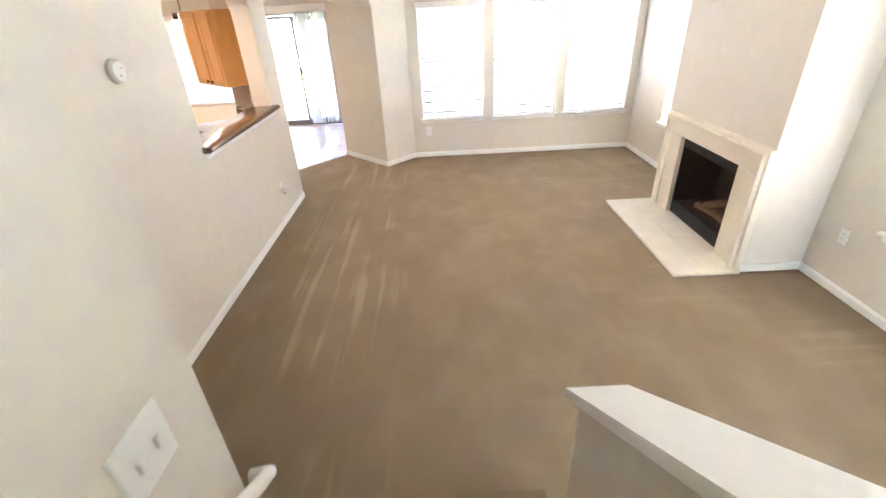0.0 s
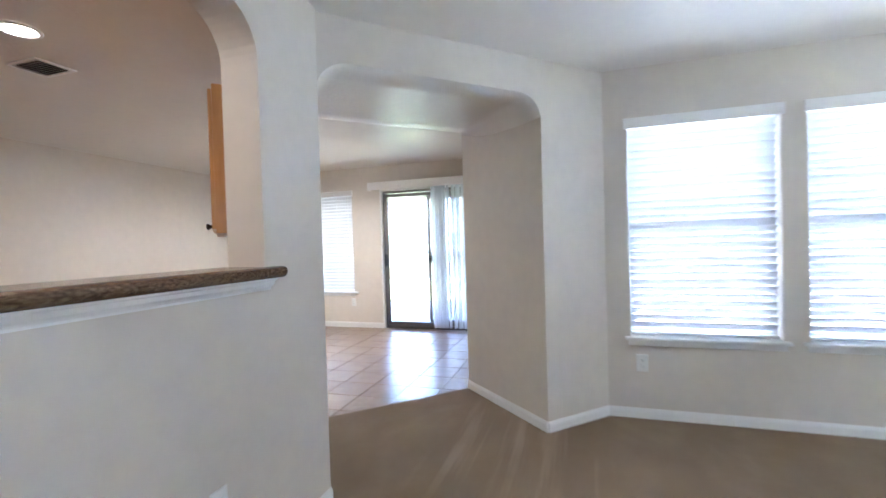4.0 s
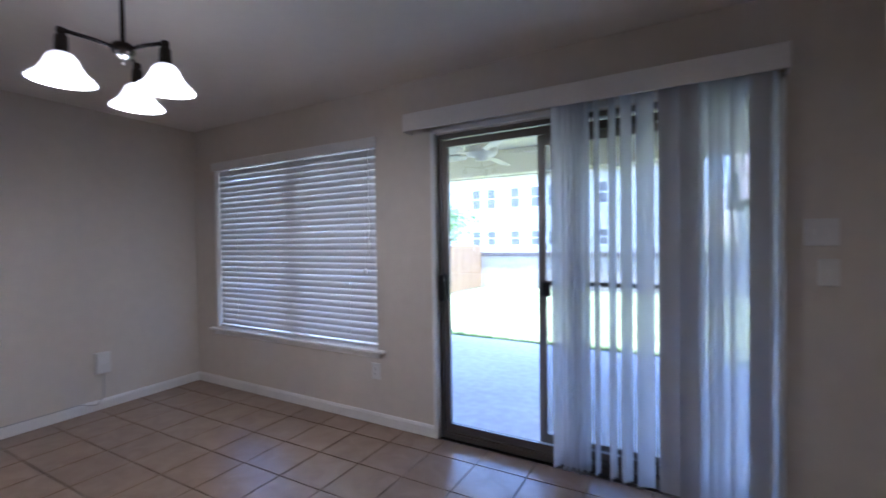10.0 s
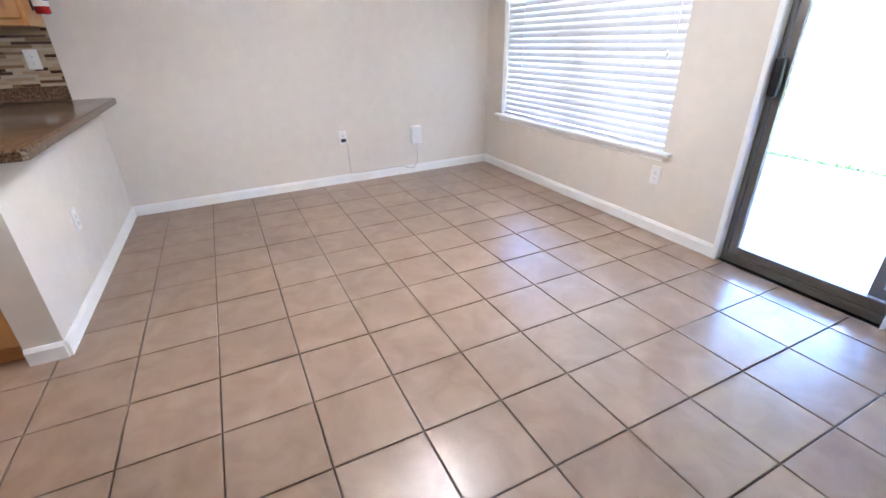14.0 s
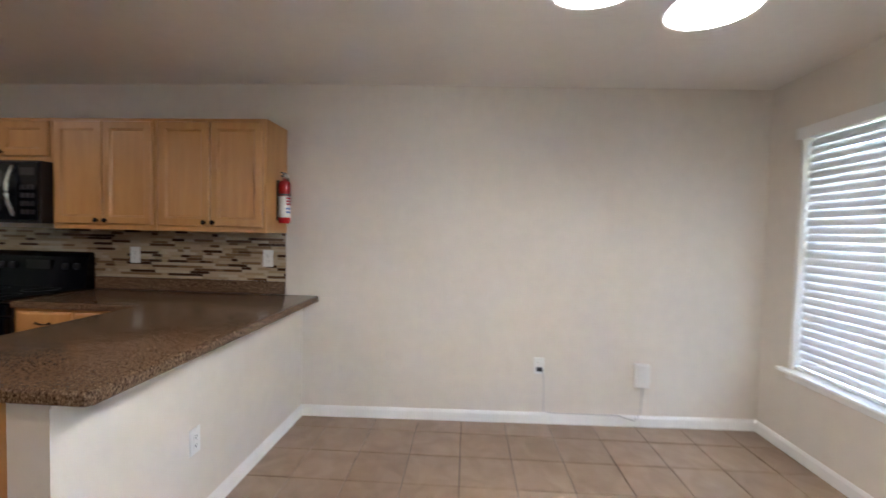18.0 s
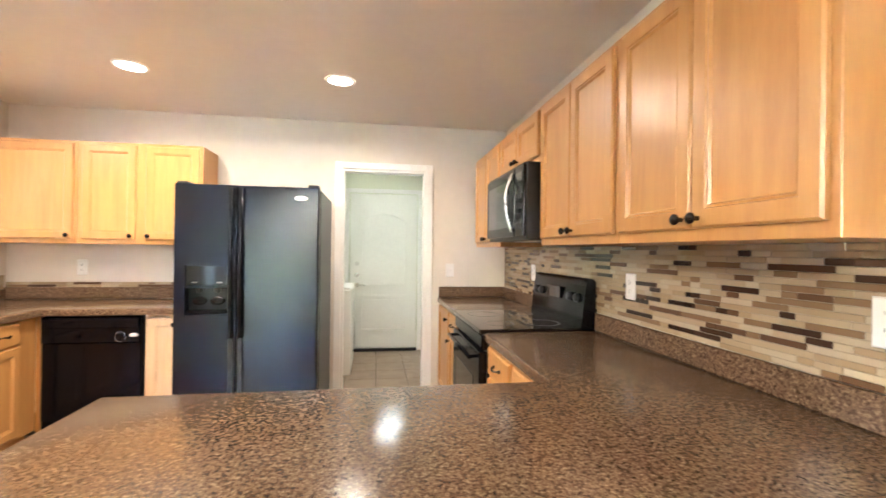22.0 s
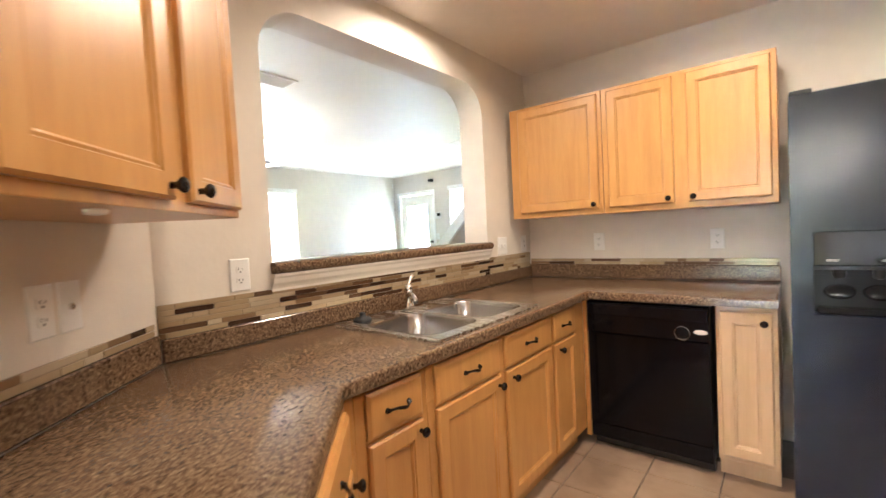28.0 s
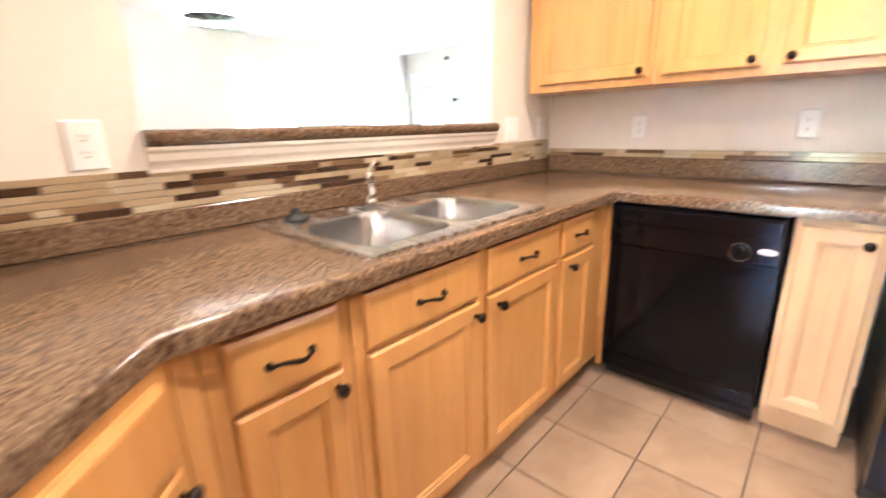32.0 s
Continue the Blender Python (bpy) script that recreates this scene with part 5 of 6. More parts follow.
# plug, cord and wall box in the dining area
pg = thing("plug_and_cord", (west(7.70) + 0.0095, 7.70, 0.41), "black plug with a pale cord along the baseboard", "cord", turn=math.degrees(math.atan(SKEW)))
part("plug", box(0, 0.035, -0.022, 0.022, -0.014, 0.014, bev=0.006, seg=2), BLACKMATT, pg)
part("cord", tube(bmesh.new(), [(0.02, 0.018, -0.012), (0.012, 0.035, -0.06), (0.006, 0.036, -0.20), (0.006, 0.04, -0.315), (0.010, 0.09, -0.322), (0.010, 0.4, -0.323), (0.010, 0.58, -0.322), (0.012, 0.64, -0.345), (0.010, 0.70, -0.36), (0.006, 0.745, -0.30), (0.006, 0.75, -0.10)], 0.0036, 6), CORD, pg, smooth=True)
wb = thing("network_box", (west(8.44), 8.44, 0.30), "white plastic network box mounted low on the wall", "box", turn=math.degrees(math.atan(SKEW)))
part("case", box(0.0005, 0.04, -0.052, 0.052, 0.0, 0.17, bev=0.006, seg=2), PLATE, wb)
part("cover", box(0.04, 0.046, -0.046, 0.046, 0.072, 0.164, bev=0.002), PLATE, wb)

# round alarm on the living wall
al = thing("smoke_alarm", (LW, 2.54, 1.80), "round white alarm on the living room wall", "alarm", turn=90)
part("base", lathe(bmesh.new(), [(0.062, 0), (0.066, 0.006), (0.064, 0.022), (0.050, 0.034), (0.02, 0.037)], 28, Matrix.Rotation(radians(90), 4, "X")), PLATE, al, smooth=True)
for x, z in ((0.018, 0.012), (-0.006, -0.022)):
    part("sensor", lathe(bmesh.new(), [(0.007, 0), (0.006, 0.004)], 12, Matrix.Translation((x, -0.035, z)) @ Matrix.Rotation(radians(90), 4, "X")), STEEL, al)

# ceiling lights
CANS = ((-2.47, 3.97), (-3.51, 4.82), (-3.51, 3.56), (-4.78, 3.565))
can = None
for x, y in CANS:
    if can is None:
        can = thing("recessed_light", (x, y, H), "round recessed ceiling light, lit warm white", "light", "kitchen ceiling lights")
        part("trim_ring", lathe(bmesh.new(), [(0.098, -0.0005), (0.097, -0.006), (0.082, -0.009), (0.078, -0.004)], 36, close=False), TRIM, can, smooth=True)
        part("lens", lathe(bmesh.new(), [(0.079, -0.003), (0.05, -0.0045), (0.01, -0.005)], 32), BULB, can, "glowing lens", smooth=True)
    else:
        copy_thing(can, pose(x, y, H))
for x, y in CANS:
    area_lamp("can_lamp", (x, y, H - 0.012), (x, y, 0), 0.15, 0.15, 0.185, (1.0, 0.82, 0.61), "DISK").data.spread = radians(165)

# chandelier
ch = thing("chandelier", (-4.06, 7.64, 2.122), "dark bronze three-arm chandelier with lit bell shades", "chandelier")
part("hub", lathe(bmesh.new(), [(0.006, -0.045), (0.012, -0.036), (0.032, -0.022), (0.040, -0.008), (0.040, 0.012), (0.030, 0.022), (0.012, 0.03)], 24), BLACKMETAL, ch, smooth=True)
part("finial", lathe(bmesh.new(), [(0.004, -0.06), (0.010, -0.052), (0.006, -0.044), (0.028, -0.030), (0.030, -0.022)], 18), CHROME, ch, smooth=True)
part("stem", tube(bmesh.new(), [(0, 0, 0.02), (0, 0, 0.262)], 0.0085, 12), BLACKMETAL, ch, smooth=True)
part("stem_cap", lathe(bmesh.new(), [(0.010, 0.256), (0.038, 0.268), (0.044, 0.278), (0.036, 0.288), (0.008, 0.294)], 22), BLACKMETAL, ch, smooth=True)
part("loop", tube(bmesh.new(), [(0.011 * math.sin(a), 0, 0.300 + 0.012 * math.cos(a)) for a in (2 * math.pi * i / 14 for i in range(15))], 0.0030, 7), BLACKMETAL, ch, smooth=True)
hk = lathe(bmesh.new(), [(0.016, 0.328), (0.014, 0.322), (0.004, 0.318)], 14)
tube(hk, [(0, 0, 0.328), (0, 0, 0.320), (0.008, 0, 0.314), (0.006, 0, 0.306)], 0.0032, 7)
part("ceiling_hook", hk, BLACKMETAL, ch, smooth=True)
CX, CY = 0.40, -0.10
part("canopy", lathe(bmesh.new(), [(0.072, 0.3275), (0.078, 0.318), (0.070, 0.302), (0.036, 0.282), (0.016, 0.264), (0.010, 0.248), (0.004, 0.244)], 26, Matrix.Translation((CX, CY, 0))), BLACKMETAL, ch, smooth=True)
links = 17
for i in range(links):
    f = (i + 0.5) / links
    c = Vector((CX * f, CY * f, 0.300 - 0.056 * f - 0.045 * math.sin(math.pi * f)))
    fl = 1 if i % 2 else 0
    t = Vector((CX, CY, 0)).normalized()
    o = Vector((-t.y, t.x, 0)) if fl else Vector((0, 0, 1))
    part("chain_link", tube(bmesh.new(), [c + t * 0.015 * math.cos(a) + o * 0.008 * math.sin(a) for a in (2 * math.pi * k / 10 for k in range(11))], 0.0024, 6), BLACKMETAL, ch, smooth=True)
for ang in (21, 141, 261):
    R = Matrix.Rotation(radians(ang), 4, "Z")
    arm = part("arm", tube(bmesh.new(), [(0.03, 0, 0.0), (0.10, 0, 0.008), (0.188, 0, 0.010)], 0.0075, 10), BLACKMETAL, ch, smooth=True, m=R)
    bm = lathe(bmesh.new(), [(0.014, 0.016), (0.016, 0.006), (0.014, -0.006), (0.020, -0.016), (0.022, -0.062), (0.028, -0.078)], 18, Matrix.Translation((0.188, 0, 0)))
    part("socket", bm, BLACKMETAL, arm, smooth=True)
    prof = [(0.026, -0.074), (0.036, -0.080), (0.048, -0.096), (0.058, -0.122), (0.074, -0.146), (0.094, -0.164), (0.104, -0.176), (0.101, -0.177), (0.090, -0.164), (0.069, -0.145), (0.054, -0.122), (0.043, -0.097), (0.024, -0.080)]
    part("shade", lathe(bmesh.new(), prof, 32, Matrix.Translation((0.188, 0, 0)), close=False), SHADE, arm, "lit white glass bell shade", smooth=True)
    part("bulb", lathe(bmesh.new(), [(0.010, -0.08), (0.024, -0.108), (0.026, -0.126), (0.016, -0.144), (0.004, -0.150)], 18, Matrix.Translation((0.188, 0, 0))), BULB, arm, smooth=True)
    ld = bpy.data.lights.new("bulb_lamp", "POINT")
    ld.energy, ld.color, ld.shadow_soft_size = 0.60, (1.0, 0.88, 0.70), 0.03
    lo = new("bulb_lamp", ld)
    lo.location = (-4.06 + 0.188 * math.cos(radians(ang)), 7.64 + 0.188 * math.sin(radians(ang)), 2.122 - 0.166)

# drum fan light in the living room
fl = thing("ceiling_fan_light", (0.38, 3.50, H), "enclosed ceiling fan with a lit white drum shade", "fan light")
part("canopy", lathe(bmesh.new(), [(0.075, -0.0005), (0.078, -0.012), (0.055, -0.035), (0.03, -0.05)], 26), BLACKMETAL, fl, smooth=True)
part("rod", tube(bmesh.new(), [(0, 0, -0.04), (0, 0, -0.20)], 0.014, 12), BLACKMETAL, fl, smooth=True)
part("motor", lathe(bmesh.new(), [(0.03, -0.14), (0.07, -0.155), (0.075, -0.19), (0.05, -0.22)], 24), BLACKMETAL, fl, smooth=True)
for i in range(3):
    a = 2 * math.pi * i / 3 + 0.4
    part("strut", tube(bmesh.new(), [(0.035 * math.cos(a), 0.035 * math.sin(a), -0.035), (0.06 * math.cos(a), 0.06 * math.sin(a), -0.11), (0.15 * math.cos(a), 0.15 * math.sin(a), -0.165), (0.31 * math.cos(a), 0.31 * math.sin(a), -0.175), (0.328 * math.cos(a), 0.328 * math.sin(a), -0.26)], 0.011, 8), BLACKMETAL, fl, smooth=True)
part("drum_shade", lathe(bmesh.new(), [(0.32, -0.22), (0.325, -0.225), (0.325, -0.375), (0.315, -0.39), (0.22, -0.39), (0.22, -0.375), (0.31, -0.37), (0.31, -0.23)], 48, close=False), DRUM, fl, "lit white drum shade", smooth=True)
part("bottom_grille", lathe(bmesh.new(), [(0.22, -0.378), (0.21, -0.386), (0.03, -0.392), (0.02, -0.40), (0.004, -0.402)], 40), BLACKMETAL, fl, "dark fan grille", smooth=True)
for i in range(10):
    a = 2 * math.pi * i / 10
    part("grille_rib", tube(bmesh.new(), [(0.04 * math.cos(a), 0.04 * math.sin(a), -0.396), (0.21 * math.cos(a), 0.21 * math.sin(a), -0.392)], 0.004, 6), BLACKMETAL, fl)
ld = bpy.data.lights.new("drum_lamp", "POINT")
ld.energy, ld.color, ld.shadow_soft_size = 0.12, (1.0, 0.9, 0.75), 0.06
lo = new("drum_lamp", ld)
lo.location = (0.38, 3.50, H - 0.30)


def vent(at, wx, wy, label, slats_along="x", mat=TRIM):
    ob = thing("ceiling_vent", (*at, H), label, "vent", "ceiling vents")
    part("frame", prism(bmesh.new(), rect(-wx / 2, wx / 2, -wy / 2, wy / 2), [rect(-wx / 2 + 0.022, wx / 2 - 0.022, -wy / 2 + 0.022, wy / 2 - 0.022)], lambda u, v, q: (u, v, -0.010 + q), 0.0095), mat, ob)
    # dark sheet stands in for the shaded duct behind the slats
    part("backing", box(-wx / 2 + 0.01, wx / 2 - 0.01, -wy / 2 + 0.01, wy / 2 - 0.01, -0.0018, -0.0006), SLOT, ob)
    n = 9
    for i in range(n):
        if slats_along == "x":
            y = -wy / 2 + 0.03 + (wy - 0.06) * i / (n - 1)
            part("slat", box(-wx / 2 + 0.02, wx / 2 - 0.02, -0.009, 0.009, -0.0006, 0.0006), mat, ob, m=pose(0, y, -0.0085, 38, 0, 0))
        else:
            x = -wx / 2 + 0.03 + (wx - 0.06) * i / (n - 1)
            part("slat", box(-0.009, 0.009, -wy / 2 + 0.02, wy / 2 - 0.02, -0.0006, 0.0006), mat, ob, m=pose(x, 0, -0.0085, 0, 38, 0))


vent((-0.84, 3.97), 0.20, 0.38, "white slatted air vent in the living room ceiling", "y")
vent((-3.94, 5.165), 0.27, 0.23, "dusty slatted air vent in the kitchen ceiling", "x")
vent((-0.36, 0.98), 0.30, 0.20, "white slatted air vent near the stairs", "x")

# fireplace: chimney breast, firebox, surround, hearth
structure("chimney_breast", prism(bmesh.new(), rect(2.97, 4.55, 0, H), [rect(3.245, 4.155, 0.034, 0.80)], lambda u, v, w: (2.19 + w, u, v), 0.51), WALL, "cream plastered chimney breast", "wall")
fp = thing("fireplace", (2.19, 3.70, 0.03), "gas fireplace with a cream stone surround and dark firebox", "fireplace", turn=-90)
# local x runs along -y, local -y into the room
for a in (-0.66, 0.445):
    part("surround_leg", box(a, a + 0.215, -0.045, -0.001, 0.0, 0.79, bev=0.006, seg=2), MARBLE, fp)
part("surround_header", box(-0.66, 0.66, -0.045, -0.001, 0.792, 0.90, bev=0.006, seg=2), MARBLE, fp)


def surround_frame(w, h, d0, d1):
    """One step of the moulding round the two sides and the top."""
    return prism(bmesh.new(), [(-w, 0), (-w, h), (w, h), (w, 0), (w - 0.03, 0), (w - 0.03, h - 0.03), (-w + 0.03, h - 0.03), (-w + 0.03, 0)], [], lambda u, v, q: (u, -d1 + q, v), d1 - d0)


for w, h, d in ((0.69, 0.93, 0.062), (0.72, 0.96, 0.082), (0.75, 0.99, 0.050)):
    part("surround_moulding", surround_frame(w, h, 0.001, d), MARBLE, fp)
part("metal_frame", prism(bmesh.new(), rect(-0.452, 0.452, 0.002, 0.768), [rect(-0.43, 0.43, 0.13, 0.69)], lambda u, v, w: (u, 0.002 + w, v), 0.02), BLACKMATT, fp, "black metal firebox frame")
for i in range(4):
    part("louver", box(-0.42, 0.42, -0.004, 0.006, 0.025 + i * 0.024, 0.041 + i * 0.024, bev=0.002), BLACKMATT, fp)
bm = bx(bmesh.new(), -0.44, 0.44, 0.43, 0.45, 0.01, 0.74)
bx(bm, -0.453, -0.44, 0.024, 0.45, 0.01, 0.74)
bx(bm, 0.44, 0.453, 0.024, 0.45, 0.01, 0.74)
bx(bm, -0.44, 0.44, 0.024, 0.43, 0.01, 0.12)
bx(bm, -0.44, 0.44, 0.024, 0.43, 0.72, 0.75)
part("firebox", bm, SOOT, fp, "dark brick firebox")
for pts in (((-0.26, 0.16, 0.14), (0.0, 0.19, 0.16), (0.27, 0.17, 0.15)), ((-0.20, 0.27, 0.15), (0.05, 0.26, 0.22), (0.22, 0.3, 0.2)), ((-0.1, 0.14, 0.20), (0.02, 0.22, 0.27), (0.12, 0.29, 0.24))):
    part("log", tube(bmesh.new(), pts, [0.036, 0.042, 0.033], 10), LOG, fp, "ceramic log", smooth=True)
hs = thing("hearth", (1.645, 2.93, 0.0), "low cream tiled hearth in front of the fireplace", "hearth")
part("base", box(0.004, 0.543, 0.004, 1.574, 0.0, 0.026), GROUT, hs)
n0, n1 = 2, 5
for i in range(n0):
    for j in range(n1):
        part("tile", box(i * 0.2725 + 0.001, (i + 1) * 0.2725 - 0.001, j * 0.3156 + 0.001, (j + 1) * 0.3156 - 0.001, 0.002, 0.032, bev=0.003), HEARTH, hs)
for y in (3.50, 3.86):
    part_ = thing("wall_patch", (2.189, y, 1.62), "faint round filled patch on the chimney breast", "patch", turn=-90)
    part("patch", lathe(bmesh.new(), [(0.035, 0.0), (0.03, 0.003), (0.005, 0.004)], 18, Matrix.Rotation(radians(90), 4, "X")), WALL, part_, smooth=True)

# stairs: carpeted steps, half wall with a sloped white cap, handrail
RISE, RUN, FOOT = 0.175, 0.265, 1.10
sts = thing("staircase", (0, 0, 0), "carpeted lower flight of stairs up to a landing", "staircase")
for i in range(4):
    y1 = FOOT - i * RUN
    y0 = y1 - RUN if i < 3 else -0.79
    part("step", box(-0.708, 0.168, y0, y1 + 0.02, i * RISE + (0.001 if i == 0 else 0), (i + 1) * RISE, bev=0.012, seg=2), CARPET, sts)
def capz(y):
    return 0.955 + (0.94 - y) * 0.76
structure("half_wall", prism(bmesh.new(), [(0.93, 0), (0.93, capz(0.93) - 0.03), (0.02, capz(0.02) - 0.03), (-0.79, capz(0.02) - 0.03), (-0.79, 0)], [], lambda u, v, w: (0.185 + w, u, v), 0.12), WALL, "cream half wall beside the stairs", "wall")
cap = thing("stair_cap", (0.245, 0, 0), "white painted sloping cap on the stair half wall", "cap")
part("cap_board", prism(bmesh.new(), [(0.965, capz(0.965) - 0.03), (0.965, capz(0.965)), (0.02, capz(0.02)), (-0.79, capz(0.02)), (-0.79, capz(0.02) - 0.03), (0.02, capz(0.02) - 0.03)], [], lambda u, v, w: (-0.10 + w, u, v), 0.20), TRIM, cap)
for x in (-0.082, 0.060):
    part("cove_moulding", prism(bmesh.new(), [(0.945, capz(0.945) - 0.06), (0.945, capz(0.945) - 0.03), (0.02, capz(0.02) - 0.03), (-0.79, capz(0.02) - 0.03), (-0.79, capz(0.02) - 0.06), (0.02, capz(0.02) - 0.06)], [], lambda u, v, w: (x + w, u, v), 0.022), TRIM, cap)
hr = thing("handrail", (-0.71, 0, 0), "white wooden handrail on the stair wall", "handrail")
hz = lambda y: 1.11 + (0.60 - y) * 0.64
part("rail", tube(bmesh.new(), [(0.02, 0.60, hz(0.6) - 0.01), (0.062, 0.60, hz(0.6)), (0.065, 0.55, hz(0.55)), (0.065, 0.2, hz(0.2)), (0.065, -0.2, hz(-0.2))], 0.017, 14), TRIM, hr, smooth=True)
for y in (0.45, -0.1):
    part("bracket", tube(bmesh.new(), [(0.002, y, hz(y) - 0.07), (0.05, y, hz(y) - 0.06), (0.065, y, hz(y) - 0.018)], 0.007, 8), BLACKMETAL, hr)
structure("trim", prism(bmesh.new(), [(0.545, 0.42), (0.545, 0.52), (-0.2, 1.02), (-0.2, 0.92)], [], lambda u, v, w: (-0.7095 + w, u, v), 0.012), TRIM, "white stair skirt board", "trim")


# doors
def panel_door(name, at, turn, w, h, label, glass=False):
    d = thing(name, at, label, "door", kind="structure", turn=turn)
    if glass:
        part("slab", prism(bmesh.new(), rect(-w / 2, w / 2, 0.008, h), [rect(-w / 2 + 0.15, w / 2 - 0.15, 0.30, h - 0.2)], lambda u, v, q: (u, q, v), 0.042), DOORWHITE, d)
        g_ = part("glass", box(-w / 2 + 0.15, w / 2 - 0.15, 0.018, 0.024, 0.30, h - 0.2), blind_glass, d, "bright frosted glass")
        part("glass_trim", prism(bmesh.new(), rect(-w / 2 + 0.13, w / 2 - 0.13, 0.28, h - 0.18), [rect(-w / 2 + 0.16, w / 2 - 0.16, 0.31, h - 0.21)], lambda u, v, q: (u, -0.012 + q, v), 0.012), DOORWHITE, d)
        return d
    part("slab", box(-w / 2, w / 2, 0.0, 0.042, 0.02, h, bev=0.003), DOORWHITE, d)
    x0, x1 = -w / 2 + 0.13, w / 2 - 0.13
    def arch_pts(x0, x1, z0, z1, rise):
        n = 12
        return [(x0, z0), (x1, z0), (x1, z1)] + [(x1 + (x0 - x1) * i / n, z1 + rise * math.sin(math.pi * i / n) ** 1.4) for i in range(1, n)] + [(x0, z1)]
    for z0, z1, rise in ((0.825, 1.72, 0.10), (0.245, 0.715, 0.0)):
        outer = arch_pts(x0, x1, z0, z1, rise)
        inner = arch_pts(x0 + 0.03, x1 - 0.03, z0 + 0.03, z1 - 0.03, rise)
        part("moulding", prism(bmesh.new(), outer, [inner], lambda u, v, q: (u, -0.022 + q, v), 0.023), DOORWHITE, d)
        part("raised_panel", prism(bmesh.new(), arch_pts(x0 + 0.06, x1 - 0.06, z0 + 0.06, z1 - 0.06, rise), [], lambda u, v, q: (u, -0.017 + q, v), 0.018), DOORWHITE, d)
    return d


blind_glass = blind_material("frosted_door_glass", (0.9, 0.92, 0.94), 0.7)
ud = panel_door("door_1", (-5.138, 0.748, 0.02), 180, 0.87, 2.04, "white two-panel door with an arched top panel")
for z in (1.13, 0.98):
    part("deadbolt", lathe(bmesh.new(), [(0.028, 0), (0.028, 0.008), (0.02, 0.016), (0.008, 0.018)], 18, Matrix.Translation((-0.345, -0.001, z)) @ Matrix.Rotation(radians(90), 4, "X")), STEEL, ud, "round steel deadbolt", smooth=True)
bm = lathe(bmesh.new(), [(0.03, 0), (0.03, 0.008), (0.012, 0.012), (0.012, 0.04)], 18, Matrix.Translation((-0.345, -0.001, 0.85)) @ Matrix.Rotation(radians(90), 4, "X"))
tube(bm, [(-0.345, -0.045, 0.85), (-0.29, -0.05, 0.85), (-0.24, -0.045, 0.847)], 0.008, 8)
part("lever_handle", bm, STEEL, ud, "steel lever handle", smooth=True)
part("threshold", box(-0.44, 0.44, -0.03, 0.0, -0.018, 0.016, bev=0.003), BLACKMATT, ud, "dark threshold strip")
casing_y(-5.585, -4.690, 2.075, 0.72, 1, w=0.055)
d2_ = thing("door_2", (-5.470, 2.476, 0.0), "white hinged utility door standing open", "door", kind="structure", turn=-101)
part("slab", box(0.01, 0.73, -0.036, -0.001, 0.012, 2.01, bev=0.003), DOORWHITE, d2_)
for z in (0.25, 1.05, 1.80):
    part("hinge", box(-0.004, 0.012, -0.044, -0.034, z - 0.045, z + 0.045, bev=0.002), STEEL, d2_, "steel hinge")
part("door_knob", lathe(bmesh.new(), [(0.025, 0), (0.012, 0.012), (0.012, 0.03), (0.027, 0.045), (0.02, 0.062), (0.005, 0.066)], 16, Matrix.Translation((0.67, -0.036, 0.95)) @ Matrix.Rotation(radians(90), 4, "X")), STEEL, d2_, smooth=True)
wm = thing("washing_machine", (-4.62, 1.50, 0.0), "white top-loading washing machine in the utility room", "washer")
part("cabinet", box(-0.16, 0.215, -0.34, 0.34, 0.0, 0.90, bev=0.008, seg=2), PLATE, wm)
part("lid", box(-0.155, 0.21, -0.33, 0.33, 0.902, 0.93, bev=0.01, seg=2), PLATE, wm)
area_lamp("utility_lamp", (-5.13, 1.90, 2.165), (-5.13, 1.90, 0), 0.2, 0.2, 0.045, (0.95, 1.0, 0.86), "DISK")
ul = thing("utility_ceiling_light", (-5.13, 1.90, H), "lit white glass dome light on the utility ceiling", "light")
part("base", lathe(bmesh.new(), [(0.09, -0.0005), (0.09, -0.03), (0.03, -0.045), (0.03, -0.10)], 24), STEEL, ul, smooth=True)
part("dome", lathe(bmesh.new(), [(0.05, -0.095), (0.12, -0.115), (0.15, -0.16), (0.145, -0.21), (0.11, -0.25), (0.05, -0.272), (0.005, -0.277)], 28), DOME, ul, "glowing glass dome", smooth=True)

fd = panel_door("door_4", (2.115, -0.84, 0.0), 180, 0.85, 2.04, "white front door with a tall frosted glass panel", glass=True)
for z, rr in ((1.10, 0.028), (0.96, 0.032)):
    part("lock", lathe(bmesh.new(), [(rr, 0), (rr, 0.008), (rr * 0.6, 0.03), (rr * 0.75, 0.05), (0.006, 0.06)], 16, Matrix.Translation((0.36, -0.001, z)) @ Matrix.Rotation(radians(90), 4, "X")), BLACKMETAL, fd, "dark round lock", smooth=True)
casing_y(1.68, 2.55, 2.05, -0.80, 1)
kp = thing("alarm_keypad", (1.545, -0.80, 1.60), "white alarm keypad with a dark screen by the door", "keypad", turn=180)
part("case", box(-0.075, 0.075, -0.022, -0.0005, -0.06, 0.06, bev=0.005, seg=2), PLATE, kp)
part("screen", box(-0.02, 0.06, -0.0235, -0.021, -0.01, 0.045), BLACKGLASS, kp)
cmr = thing("security_camera", (1.66, -0.80, 2.28), "small dark camera mounted above the front door", "camera", turn=180)
part("mount", lathe(bmesh.new(), [(0.03, 0), (0.028, 0.012), (0.01, 0.02), (0.01, 0.05)], 16, Matrix.Rotation(radians(90), 4, "X")), BLACKMATT, cmr, smooth=True)
